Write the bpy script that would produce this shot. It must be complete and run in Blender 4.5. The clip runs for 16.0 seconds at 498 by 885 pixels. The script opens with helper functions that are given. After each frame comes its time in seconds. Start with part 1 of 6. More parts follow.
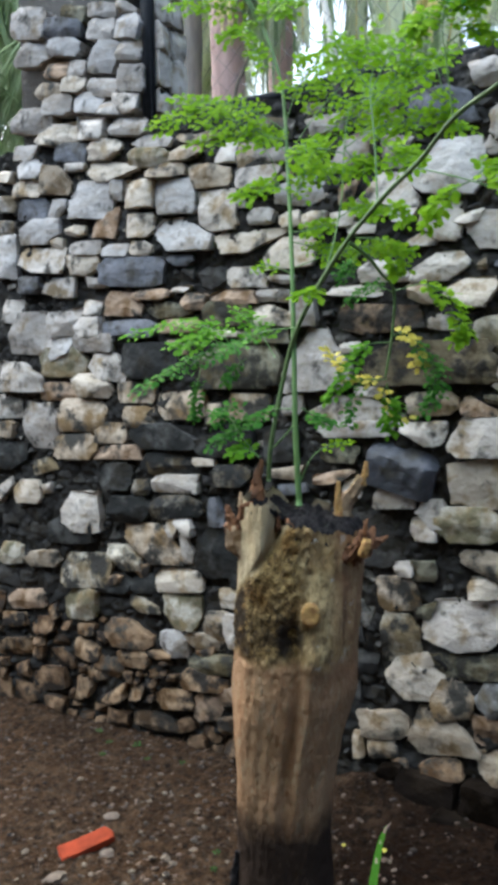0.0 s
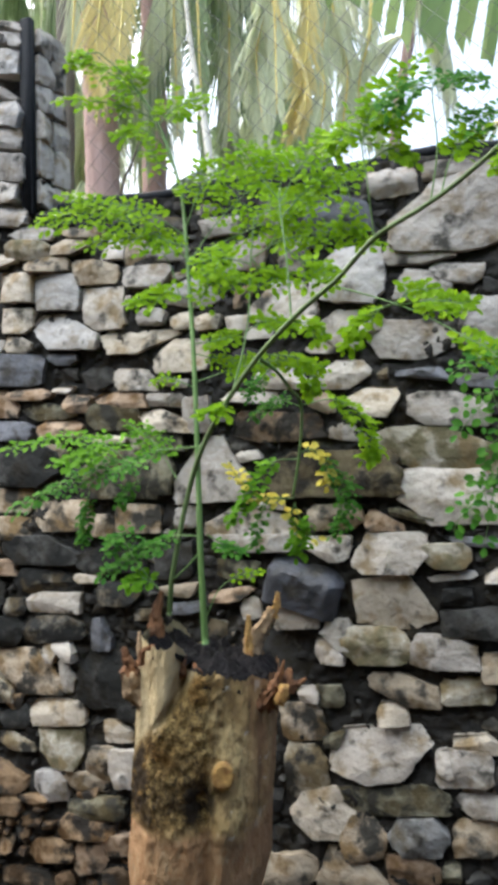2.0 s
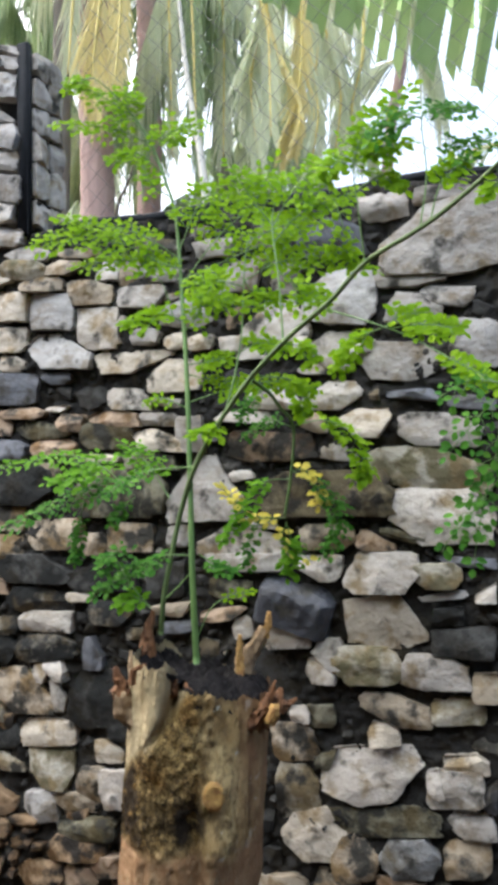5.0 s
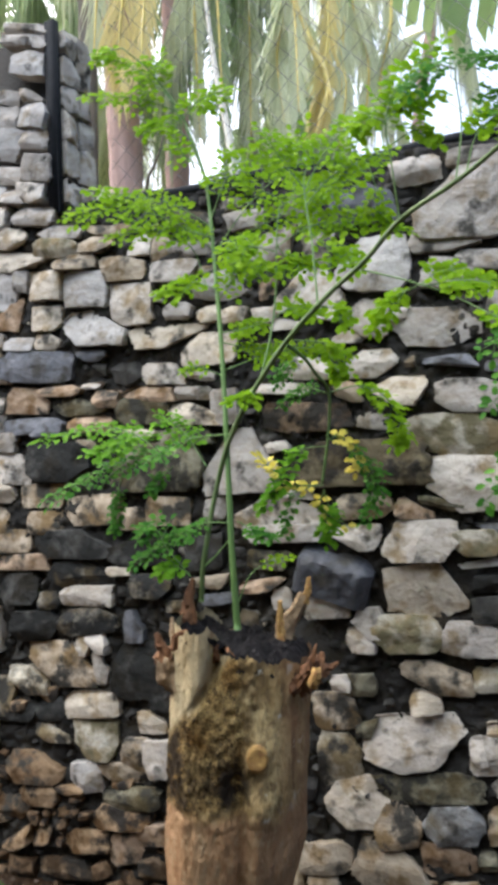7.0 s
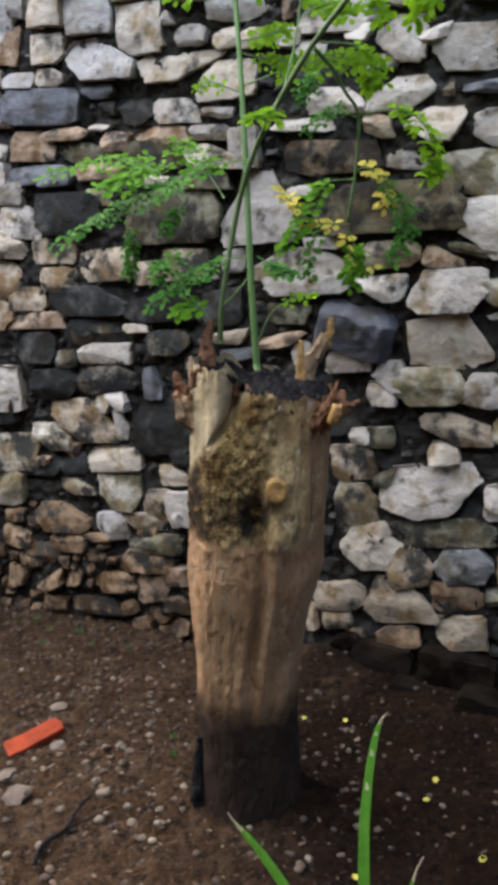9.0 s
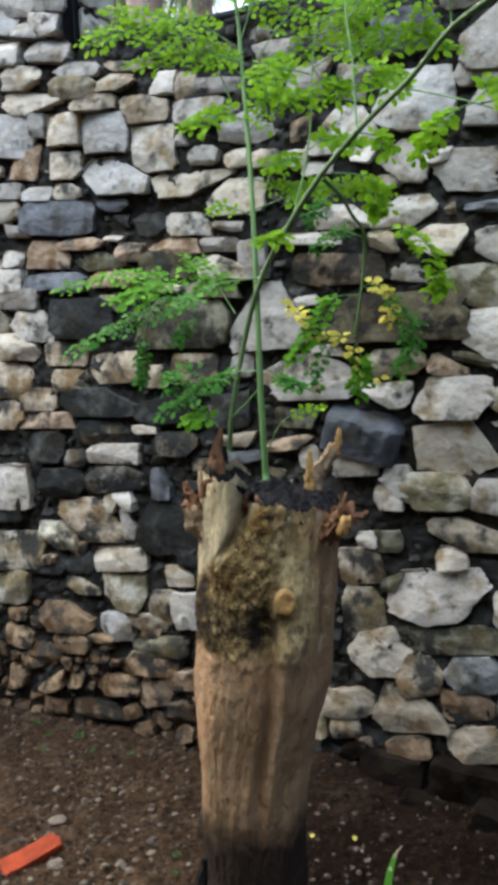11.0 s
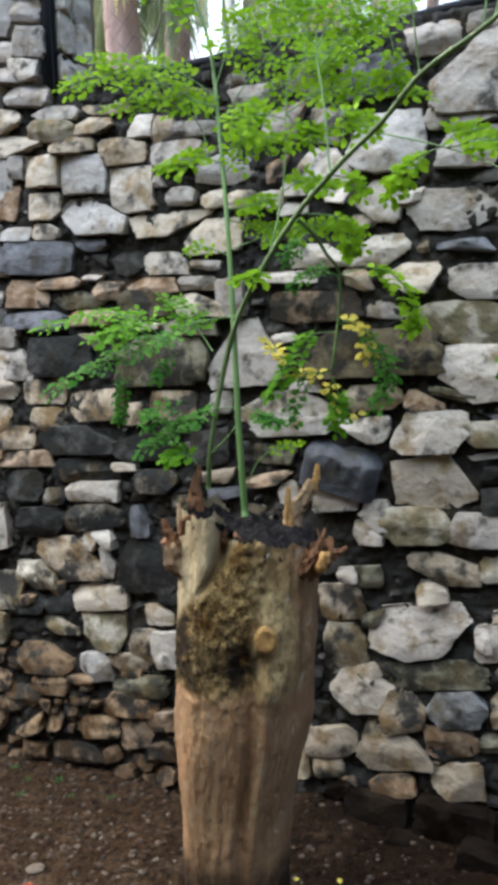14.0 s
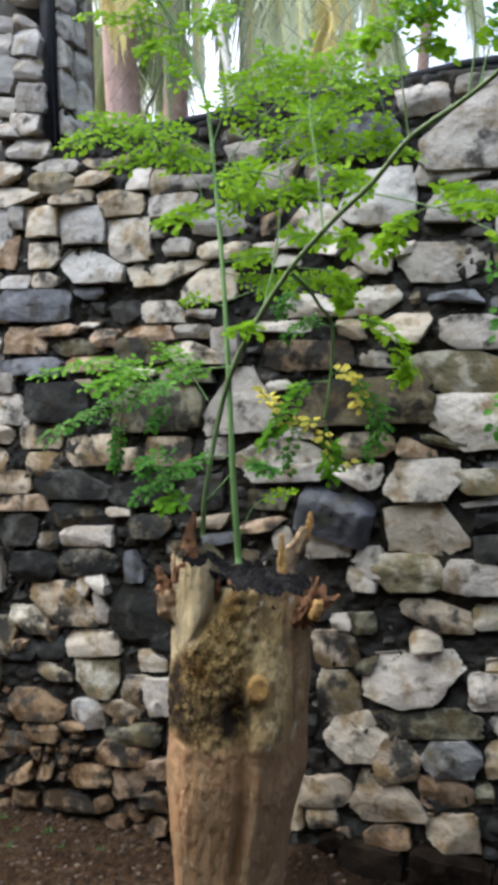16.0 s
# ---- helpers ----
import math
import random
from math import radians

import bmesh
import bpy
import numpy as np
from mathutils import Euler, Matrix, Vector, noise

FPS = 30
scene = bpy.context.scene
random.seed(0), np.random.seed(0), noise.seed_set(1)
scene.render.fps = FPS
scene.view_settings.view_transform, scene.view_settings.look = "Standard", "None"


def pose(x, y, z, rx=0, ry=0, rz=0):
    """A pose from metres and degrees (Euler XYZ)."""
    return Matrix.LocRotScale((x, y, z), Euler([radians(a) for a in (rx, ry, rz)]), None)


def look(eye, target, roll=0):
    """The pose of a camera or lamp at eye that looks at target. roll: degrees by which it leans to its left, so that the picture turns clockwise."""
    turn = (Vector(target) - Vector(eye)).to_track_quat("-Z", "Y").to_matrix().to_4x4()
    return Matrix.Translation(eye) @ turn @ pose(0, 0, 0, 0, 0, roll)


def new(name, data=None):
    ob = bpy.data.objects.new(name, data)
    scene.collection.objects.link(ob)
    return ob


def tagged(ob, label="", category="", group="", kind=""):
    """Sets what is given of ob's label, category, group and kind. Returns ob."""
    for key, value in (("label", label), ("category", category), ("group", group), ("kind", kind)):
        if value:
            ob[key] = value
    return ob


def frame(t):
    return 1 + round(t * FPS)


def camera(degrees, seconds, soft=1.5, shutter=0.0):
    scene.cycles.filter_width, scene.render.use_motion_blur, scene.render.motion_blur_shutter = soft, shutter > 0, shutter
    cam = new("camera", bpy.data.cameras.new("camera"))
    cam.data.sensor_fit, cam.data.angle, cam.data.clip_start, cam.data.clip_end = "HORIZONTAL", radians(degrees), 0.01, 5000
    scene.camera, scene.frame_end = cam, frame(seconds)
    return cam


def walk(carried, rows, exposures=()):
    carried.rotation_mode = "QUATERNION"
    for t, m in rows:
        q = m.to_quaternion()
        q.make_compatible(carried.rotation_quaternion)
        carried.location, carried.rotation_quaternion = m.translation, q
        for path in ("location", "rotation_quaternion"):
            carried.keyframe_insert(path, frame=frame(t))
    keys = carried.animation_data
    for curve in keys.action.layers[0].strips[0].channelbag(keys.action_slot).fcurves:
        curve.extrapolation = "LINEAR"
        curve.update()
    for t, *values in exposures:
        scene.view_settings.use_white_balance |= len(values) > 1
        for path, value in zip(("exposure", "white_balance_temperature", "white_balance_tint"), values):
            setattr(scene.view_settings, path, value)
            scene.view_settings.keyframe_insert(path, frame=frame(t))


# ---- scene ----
cam = camera(34.5, 16.0, soft=5.0)
PATH = [
    (0, (0.002, 0.022, 1.188), (-1.008, 1.74, 1.023), -0.9),
    (0.5, (-0.032, 0.091, 1.19), (-0.915, 1.875, 0.992), -1.8),
    (1, (-0.155, 0.163, 1.211), (-0.873, 2.023, 1.049), -3.0),
    (1.5, (-0.136, 0.14, 1.257), (-0.829, 2.016, 1.215), -1.9),
    (2, (-0.132, 0.132, 1.278), (-0.846, 2.0, 1.298), -1.0),
    (2.5, (-0.131, 0.131, 1.279), (-0.837, 2.002, 1.309), -0.7),
    (3, (-0.132, 0.143, 1.275), (-0.834, 2.016, 1.309), -1.2),
    (3.5, (-0.131, 0.144, 1.274), (-0.836, 2.016, 1.319), -0.8),
    (4, (-0.124, 0.137, 1.283), (-0.818, 2.012, 1.332), -0.8),
    (6.5, (-0.13, 0.109, 1.272), (-0.866, 1.966, 1.362), -1.2),
    (7, (-0.133, 0.12, 1.248), (-0.908, 1.964, 1.276), -1.9),
    (7.5, (-0.141, 0.147, 1.19), (-0.947, 1.957, 0.914), -3.0),
    (8, (-0.146, 0.161, 1.142), (-0.961, 1.926, 0.669), -2.2),
    (10.5, (-0.164, 0.157, 1.149), (-0.973, 1.921, 0.667), -1.9),
    (11, (-0.164, 0.156, 1.189), (-0.992, 1.956, 0.917), -1.6),
    (11.5, (-0.158, 0.158, 1.188), (-0.97, 1.971, 0.957), -1.5),
    (12, (-0.155, 0.161, 1.189), (-0.96, 1.979, 0.972), -1.7),
    (12.5, (-0.155, 0.16, 1.189), (-0.958, 1.98, 0.979), -1.7),
    (13, (-0.157, 0.16, 1.191), (-0.951, 1.985, 0.992), -1.6),
    (13.5, (-0.156, 0.158, 1.192), (-0.949, 1.984, 0.995), -1.7),
    (14, (-0.157, 0.154, 1.192), (-0.944, 1.983, 1.006), -2.0),
    (14.5, (-0.156, 0.142, 1.201), (-0.932, 1.979, 1.052), -1.5),
    (15, (-0.153, 0.139, 1.206), (-0.923, 1.982, 1.099), -1.5),
    (15.5, (-0.149, 0.134, 1.207), (-0.914, 1.98, 1.118), -1.7),
    (16, (-0.149, 0.137, 1.206), (-0.923, 1.98, 1.122), -1.7),
]
walk(cam, [(t, look(eye, target, roll)) for t, eye, target, roll in PATH], [(0.0, 1.54, 5300, 3), (1.0, 1.60, 5500, 5), (1.5, 1.60, 5800, 5), (4.0, 1.64, 5800, 7), (6.5, 1.64, 5800, 7), (7.5, 1.51, 5850, 9), (8.0, 1.49, 5800, 11), (10.5, 1.49, 5350, 6), (11.0, 1.54, 5450, 3), (12.0, 1.53, 5450, 4), (14.0, 1.58, 5600, 5), (16.0, 1.59, 5700, 6)])

# ---- light ----
world = bpy.data.worlds.new("sky")
scene.world = world
world.use_nodes = True
sky = world.node_tree.nodes.new("ShaderNodeTexSky")
sky.sky_type = "NISHITA"
sky.sun_disc = False
sky.sun_elevation = radians(52)
sky.sun_rotation = radians(-70)
sky.air_density, sky.dust_density, sky.ozone_density = 1.0, 9.0, 0.4
background = world.node_tree.nodes["Background"]
background.inputs["Strength"].default_value = 0.15
world.node_tree.links.new(sky.outputs["Color"], background.inputs["Color"])

sun_data = bpy.data.lights.new("sun", "SUN")
sun_data.energy, sun_data.angle, sun_data.color = 1.5, radians(60), (1.0, 0.97, 0.92)
sun = new("sun", sun_data)
sun.matrix_world = look((-1.1, -3.6, 7.0), (0, 0, 0))

# ---- materials ----
def nodes_of(name):
    m = bpy.data.materials.new(name)
    m.use_nodes = True
    t = m.node_tree
    return m, t, t.nodes["Principled BSDF"]


def node(t, kind, **values):
    n = t.nodes.new(kind)
    for key, value in values.items():
        n.inputs[key.replace("_", " ")].default_value = value
    return n


def place(t, island=False):
    """Object coordinates, shifted at random from piece to piece."""
    at = t.nodes.new("ShaderNodeTexCoord")
    if island:
        who = t.nodes.new("ShaderNodeNewGeometry").outputs["Random Per Island"]
    else:
        who = t.nodes.new("ShaderNodeObjectInfo").outputs["Random"]
    far = t.nodes.new("ShaderNodeMath")
    far.operation = "MULTIPLY"
    far.inputs[1].default_value = 37.0
    t.links.new(who, far.inputs[0])
    add = t.nodes.new("ShaderNodeVectorMath")
    add.operation = "ADD"
    t.links.new(at.outputs["Object"], add.inputs[0])
    t.links.new(far.outputs[0], add.inputs[1])
    return add.outputs[0], who


def speckle(t, vector, scale, low, high, detail=4.0, stretch=None):
    """A noise between 0 and 1 that rises from low to high."""
    if stretch:
        m = t.nodes.new("ShaderNodeMapping")
        m.inputs["Scale"].default_value = stretch
        t.links.new(vector, m.inputs["Vector"])
        vector = m.outputs["Vector"]
    n = node(t, "ShaderNodeTexNoise", Scale=scale, Detail=detail, Roughness=0.6)
    t.links.new(vector, n.inputs["Vector"])
    r = node(t, "ShaderNodeMapRange", From_Min=low, From_Max=high)
    t.links.new(n.outputs["Fac"], r.inputs["Value"])
    return r.outputs["Result"]


def mixed(t, factor, a, b, mode="MIX"):
    m = t.nodes.new("ShaderNodeMix")
    m.data_type, m.blend_type = "RGBA", mode
    for socket, value in ((m.inputs[0], factor), (m.inputs[6], a), (m.inputs[7], b)):
        if isinstance(value, bpy.types.NodeSocket):
            t.links.new(value, socket)
        elif isinstance(value, (int, float)):
            socket.default_value = value
        else:
            socket.default_value = (*value, 1.0)
    return m.outputs[2]


def bumped(t, shader, *heights):
    """Chains bumps: pairs of a height and its depth in metres."""
    normal = None
    for height, depth in heights:
        b = node(t, "ShaderNodeBump", Strength=1.0, Distance=depth)
        t.links.new(height, b.inputs["Height"])
        if normal:
            t.links.new(normal, b.inputs["Normal"])
        normal = b.outputs["Normal"]
    t.links.new(normal, shader.inputs["Normal"])


def stone_material(name, pale, deep, stain=(0.060, 0.055, 0.045), stained=0.35, tan=0.1, island=False, rough=0.85, gloss=0.25):
    """Limestone: soft clouds of two tones, beds, faint rust, lichen crust and fine pits."""
    m, t, shader = nodes_of(name)
    v, who = place(t, island)
    body = mixed(t, speckle(t, v, 11.0, 0.36, 0.74, 5.0), pale, deep)
    body = mixed(t, speckle(t, v, 9.0, 0.50, 0.68, 5.0, (1.0, 1.0, 3.5)), body, (0.80, 0.76, 0.70), "MULTIPLY")
    warm = tuple(a * b for a, b in zip(pale, (0.88, 0.75, 0.58)))
    body = mixed(t, speckle(t, v, 12.0, 0.66 - tan, 0.86 - tan, 5.0), body, warm)
    olive = tuple(a * b for a, b in zip(deep, (0.62, 0.53, 0.37)))
    body = mixed(t, speckle(t, v, 12.0, 0.66 - stained * 0.5, 0.80 - stained * 0.5, 6.0), body, olive)
    body = mixed(t, speckle(t, v, 15.0, 0.68 - stained * 0.5, 0.80 - stained * 0.5, 7.0), body, stain)
    body = mixed(t, speckle(t, v, 38.0, 0.50, 0.76, 6.0), body, (0.80, 0.765, 0.71), "MULTIPLY")
    body = mixed(t, speckle(t, v, 110.0, 0.60, 0.76, 4.0), body, (0.72, 0.69, 0.64), "MULTIPLY")
    tone = node(t, "ShaderNodeMapRange", To_Min=0.86, To_Max=1.04)
    t.links.new(who, tone.inputs["Value"])
    hsv = node(t, "ShaderNodeHueSaturation")
    t.links.new(tone.outputs["Result"], hsv.inputs["Value"])
    t.links.new(body, hsv.inputs["Color"])
    t.links.new(hsv.outputs["Color"], shader.inputs["Base Color"])
    shader.inputs["Roughness"].default_value = rough
    shader.inputs["Specular IOR Level"].default_value = gloss
    bumped(t, shader, (speckle(t, v, 16.0, 0.2, 0.8, 4.0), 0.007), (speckle(t, v, 60.0, 0.2, 0.8, 6.0), 0.0024))
    return m


def plain_material(name, pale, deep, scale=20.0, rough=0.8, relief=0.002, stretch=None, metal=0.0, island=False, vary=0.0, gloss=0.5):
    m, t, shader = nodes_of(name)
    v, who = place(t, island)
    body = mixed(t, speckle(t, v, scale, 0.3, 0.7, 6.0, stretch), pale, deep)
    if vary:
        tone = node(t, "ShaderNodeMapRange", To_Min=1.0 - vary, To_Max=1.0 + vary)
        t.links.new(who, tone.inputs["Value"])
        hsv = node(t, "ShaderNodeHueSaturation")
        t.links.new(tone.outputs["Result"], hsv.inputs["Value"])
        t.links.new(body, hsv.inputs["Color"])
        body = hsv.outputs["Color"]
    t.links.new(body, shader.inputs["Base Color"])
    shader.inputs["Roughness"].default_value = rough
    shader.inputs["Metallic"].default_value = metal
    shader.inputs["Specular IOR Level"].default_value = gloss
    bumped(t, shader, (speckle(t, v, scale * 2.5, 0.2, 0.8, 6.0, stretch), relief))
    return m


def leaf_material(name, pale, deep, through_light=0.45, island=True, scale=30.0, stretch=None):
    m, t, shader = nodes_of(name)
    v, who = place(t, island)
    body = mixed(t, who, pale, deep)
    body = mixed(t, speckle(t, v, scale, 0.3, 0.8, 4.0, stretch), body, tuple(c * 0.8 for c in deep))
    t.links.new(body, shader.inputs["Base Color"])
    shader.inputs["Roughness"].default_value = 0.6
    shader.inputs["Specular IOR Level"].default_value = 0.12
    glow = t.nodes.new("ShaderNodeBsdfTranslucent")
    t.links.new(body, glow.inputs["Color"])
    both = node(t, "ShaderNodeMixShader", Fac=through_light)
    t.links.new(shader.outputs[0], both.inputs[1])
    t.links.new(glow.outputs[0], both.inputs[2])
    t.links.new(both.outputs[0], t.nodes["Material Output"].inputs["Surface"])
    return m


STONE = {
    "w": stone_material("white_limestone", (0.61, 0.553, 0.482), (0.465, 0.412, 0.345), stained=0.27, tan=0.05),
    "g": stone_material("grey_limestone", (0.45, 0.41, 0.364), (0.31, 0.277, 0.238), stained=0.27, tan=0.08),
    "t": stone_material("tan_limestone", (0.46, 0.385, 0.285), (0.295, 0.24, 0.172), stained=0.32, tan=0.15),
    "n": stone_material("layered_brown_stone", (0.28, 0.20, 0.125), (0.10, 0.07, 0.045), stained=0.45, tan=0.1, stain=(0.03, 0.026, 0.02)),
    "o": stone_material("rust_limestone", (0.33, 0.225, 0.13), (0.16, 0.103, 0.058), stained=0.38, tan=0.1),
    "v": stone_material("olive_stained_limestone", (0.552, 0.511, 0.423), (0.405, 0.361, 0.264), stained=0.42, tan=0.12, stain=(0.17, 0.15, 0.085)),
    "p": stone_material("peach_limestone", (0.50, 0.37, 0.255), (0.32, 0.225, 0.15), stained=0.35, tan=0.08),
    "c": stone_material("cream_limestone", (0.62, 0.543, 0.435), (0.48, 0.413, 0.322), stained=0.28, tan=0.12),
    "l": stone_material("pale_blue_limestone", (0.53, 0.498, 0.46), (0.40, 0.374, 0.346), stained=0.2, tan=0.0),
    "b": stone_material("blue_slate", (0.185, 0.187, 0.203), (0.095, 0.097, 0.107), stained=0.3, tan=0.0, rough=0.6),
    "k": stone_material("blackened_limestone", (0.085, 0.083, 0.076), (0.030, 0.029, 0.026), stained=0.45, tan=0.0, stain=(0.02, 0.02, 0.018)),
    "d": stone_material("crusted_limestone", (0.670, 0.606, 0.482), (0.391, 0.348, 0.267), stained=0.46, tan=0.12, stain=(0.05, 0.046, 0.038)),
    "e": stone_material("crusted_rust_limestone", (0.44, 0.31, 0.185), (0.205, 0.135, 0.076), stained=0.42, tan=0.12, stain=(0.028, 0.023, 0.018)),
    "a": stone_material("biscuit_limestone", (0.60, 0.50, 0.38), (0.38, 0.30, 0.205), stained=0.44, tan=0.1),
    "s": stone_material("soot_patched_limestone", (0.34, 0.31, 0.25), (0.13, 0.115, 0.09), stained=0.58, tan=0.0, stain=(0.024, 0.024, 0.022)),
    "u": stone_material("umber_stone", (0.215, 0.178, 0.105), (0.095, 0.078, 0.046), stained=0.40, tan=0.1, stain=(0.03, 0.026, 0.02)),
    "f": stone_material("mid_blue_limestone", (0.31, 0.308, 0.302), (0.19, 0.188, 0.183), stained=0.38, tan=0.05),
    "h": stone_material("dark_slate", (0.080, 0.083, 0.097), (0.040, 0.041, 0.047), stained=0.25, tan=0.0, rough=0.5, gloss=0.4),
    "m": stone_material("mossy_limestone", (0.32, 0.298, 0.21), (0.155, 0.142, 0.095), stained=0.42, tan=0.1, stain=(0.045, 0.042, 0.032)),
}
FOOTING = stone_material("black_footing_stone", (0.022, 0.016, 0.011), (0.009, 0.007, 0.0055), stained=0.4, tan=0.0, stain=(0.012, 0.009, 0.007), gloss=0.03)
RUBBLE = stone_material("dark_rubble", (0.11, 0.104, 0.092), (0.042, 0.040, 0.036), stained=0.52, tan=0.1, island=True, stain=(0.045, 0.042, 0.038))
RUST_RUBBLE = stone_material("rust_rubble", (0.26, 0.17, 0.095), (0.10, 0.062, 0.034), stained=0.42, tan=0.1, island=True, stain=(0.03, 0.022, 0.015))
PALE_RUBBLE = stone_material("pale_rubble", (0.42, 0.39, 0.34), (0.22, 0.2, 0.17), stained=0.45, tan=0.15, island=True)
CORE = stone_material("black_earth_mortar", (0.145, 0.136, 0.121), (0.044, 0.041, 0.036), stained=0.60, tan=0.0, stain=(0.031, 0.029, 0.026), gloss=0.2)


def soil_material():
    m, t, shader = nodes_of("brown_soil")
    at = t.nodes.new("ShaderNodeTexCoord").outputs["Object"]
    body = mixed(t, speckle(t, at, 3.0, 0.35, 0.65), (0.088, 0.048, 0.0225), (0.040, 0.022, 0.0105))
    body = mixed(t, speckle(t, at, 9.0, 0.48, 0.66, 8.0), body, (0.120, 0.076, 0.043))
    body = mixed(t, speckle(t, at, 45.0, 0.45, 0.64, 8.0), body, (0.021, 0.0135, 0.009))
    body = mixed(t, speckle(t, at, 160.0, 0.54, 0.70, 4.0), body, (0.125, 0.082, 0.048))
    body = mixed(t, speckle(t, at, 70.0, 0.6, 0.72, 4.0), body, (0.11, 0.067, 0.037))
    # soil darker around a point to the right, along a wandering edge
    to_centre = t.nodes.new("ShaderNodeVectorMath")
    to_centre.operation = "DISTANCE"
    to_centre.inputs[1].default_value = (0.05, 1.75, 0.0)
    t.links.new(at, to_centre.inputs[0])
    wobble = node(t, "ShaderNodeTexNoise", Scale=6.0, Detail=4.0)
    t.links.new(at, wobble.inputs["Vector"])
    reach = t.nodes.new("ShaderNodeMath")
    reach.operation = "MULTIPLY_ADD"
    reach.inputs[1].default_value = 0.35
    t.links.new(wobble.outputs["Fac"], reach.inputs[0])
    t.links.new(to_centre.outputs["Value"], reach.inputs[2])
    darker = node(t, "ShaderNodeMapRange", From_Min=1.22, From_Max=0.92)
    t.links.new(reach.outputs[0], darker.inputs["Value"])
    body = mixed(t, darker.outputs["Result"], body, (0.30, 0.26, 0.24), "MULTIPLY")
    t.links.new(body, shader.inputs["Base Color"])
    shader.inputs["Roughness"].default_value = 0.95
    shader.inputs["Specular IOR Level"].default_value = 0.1
    bumped(t, shader, (speckle(t, at, 22.0, 0.2, 0.8, 8.0), 0.045), (speckle(t, at, 90.0, 0.2, 0.8, 6.0), 0.018))
    return m


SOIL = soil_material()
CLAY = plain_material("red_fired_clay", (0.27, 0.047, 0.018), (0.16, 0.030, 0.013), 30.0, 0.9, 0.001, gloss=0.1)
GRAVEL = plain_material("pebbles", (0.088, 0.060, 0.039), (0.038, 0.025, 0.016), 60.0, 0.9, 0.001, island=True, vary=0.6)
DUSTY_STONE = plain_material("dusty_brown_stone", (0.15, 0.115, 0.085), (0.075, 0.055, 0.04), 45.0, 0.9, 0.002)
PALE_PEBBLE = plain_material("pale_pebble", (0.17, 0.135, 0.092), (0.085, 0.065, 0.042), 60.0, 0.85, 0.001)
YELLOW_LEAF = leaf_material("yellow_leaflet", (0.78, 0.68, 0.10), (0.66, 0.58, 0.12), 0.35)
# light is put into the leaf greens: upper leaves lit, most lower ones shaded
GREEN_LEAF = leaf_material("green_leaflet", (0.35, 0.56, 0.010), (0.22, 0.41, 0.007), 0.58)
MID_LEAF = leaf_material("mid_green_leaflet", (0.22, 0.44, 0.02), (0.12, 0.30, 0.014), 0.5)
SHADED_LEAF = leaf_material("shaded_deep_green_leaflet", (0.14, 0.32, 0.030), (0.05, 0.17, 0.022), 0.45)
STEM = plain_material("green_stem", (0.16, 0.27, 0.07), (0.09, 0.17, 0.045), 60.0, 0.6, 0.0006, (1, 1, 0.15))
OLD_STEM = plain_material("olive_stem", (0.14, 0.21, 0.065), (0.08, 0.125, 0.04), 60.0, 0.65, 0.0008, (1, 1, 0.15))
SEEDLING_LEAF = leaf_material("seedling_leaf", (0.07, 0.15, 0.03), (0.035, 0.09, 0.02), 0.3)
BLADE = leaf_material("grass_blade", (0.20, 0.48, 0.05), (0.12, 0.34, 0.03), 0.35, scale=60.0)
DRY_TIP = plain_material("dry_grass_tip", (0.30, 0.22, 0.15), (0.20, 0.14, 0.10), 60.0)
CUT_WOOD = plain_material("fresh_cut_wood", (0.60, 0.38, 0.11), (0.24, 0.11, 0.035), 80.0, 0.75, 0.002)
ORANGE_WOOD = plain_material("splintered_orange_wood", (0.30, 0.135, 0.05), (0.06, 0.028, 0.014), 60.0, 0.8, 0.005, (1, 1, 0.25))
PALE_BARK = plain_material("pale_peeling_bark", (0.44, 0.32, 0.19), (0.19, 0.125, 0.07), 45.0, 0.85, 0.006, gloss=0.2)
TAR = plain_material("blackened_wet_wood", (0.024, 0.021, 0.022), (0.003, 0.003, 0.004), 40.0, 0.5, 0.012, gloss=0.12)
STEEL = plain_material("black_painted_steel", (0.020, 0.021, 0.024), (0.010, 0.011, 0.012), 40.0, 0.8, 0.0005, gloss=0.15)
WIRE = plain_material("weathered_wire", (0.10, 0.10, 0.095), (0.06, 0.055, 0.05), 40.0, 0.6, 0.0002)
# palm bark and frond colours are paled to hold the distance's haze and glare
PALM_BARK = plain_material("hazed_reddish_palm_bark", (0.58, 0.405, 0.345), (0.38, 0.25, 0.21), 8.0, 0.9, 0.01, (1, 1, 0.3))
GREY_BARK = plain_material("grey_palm_bark", (0.30, 0.27, 0.23), (0.16, 0.14, 0.12), 8.0, 0.9, 0.01, (1, 1, 0.3))
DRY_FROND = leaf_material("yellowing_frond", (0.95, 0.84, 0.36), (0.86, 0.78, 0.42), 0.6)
HAZED_FROND = leaf_material("hazed_green_frond", (0.88, 0.90, 0.70), (0.70, 0.75, 0.53), 0.62)
BANANA = leaf_material("banana_leaf", (0.40, 0.52, 0.24), (0.30, 0.42, 0.17), 0.6, scale=6.0)
MIDRIB = plain_material("yellow_midrib", (0.78, 0.66, 0.22), (0.62, 0.50, 0.15), 8.0, 0.6, 0.002, (1, 1, 0.2))
BLEACHED = plain_material("bleached_stalk", (0.82, 0.78, 0.68), (0.64, 0.59, 0.49), 8.0, 0.8, 0.003, (1, 1, 0.2))
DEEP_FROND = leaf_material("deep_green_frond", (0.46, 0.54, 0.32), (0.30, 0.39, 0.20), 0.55)


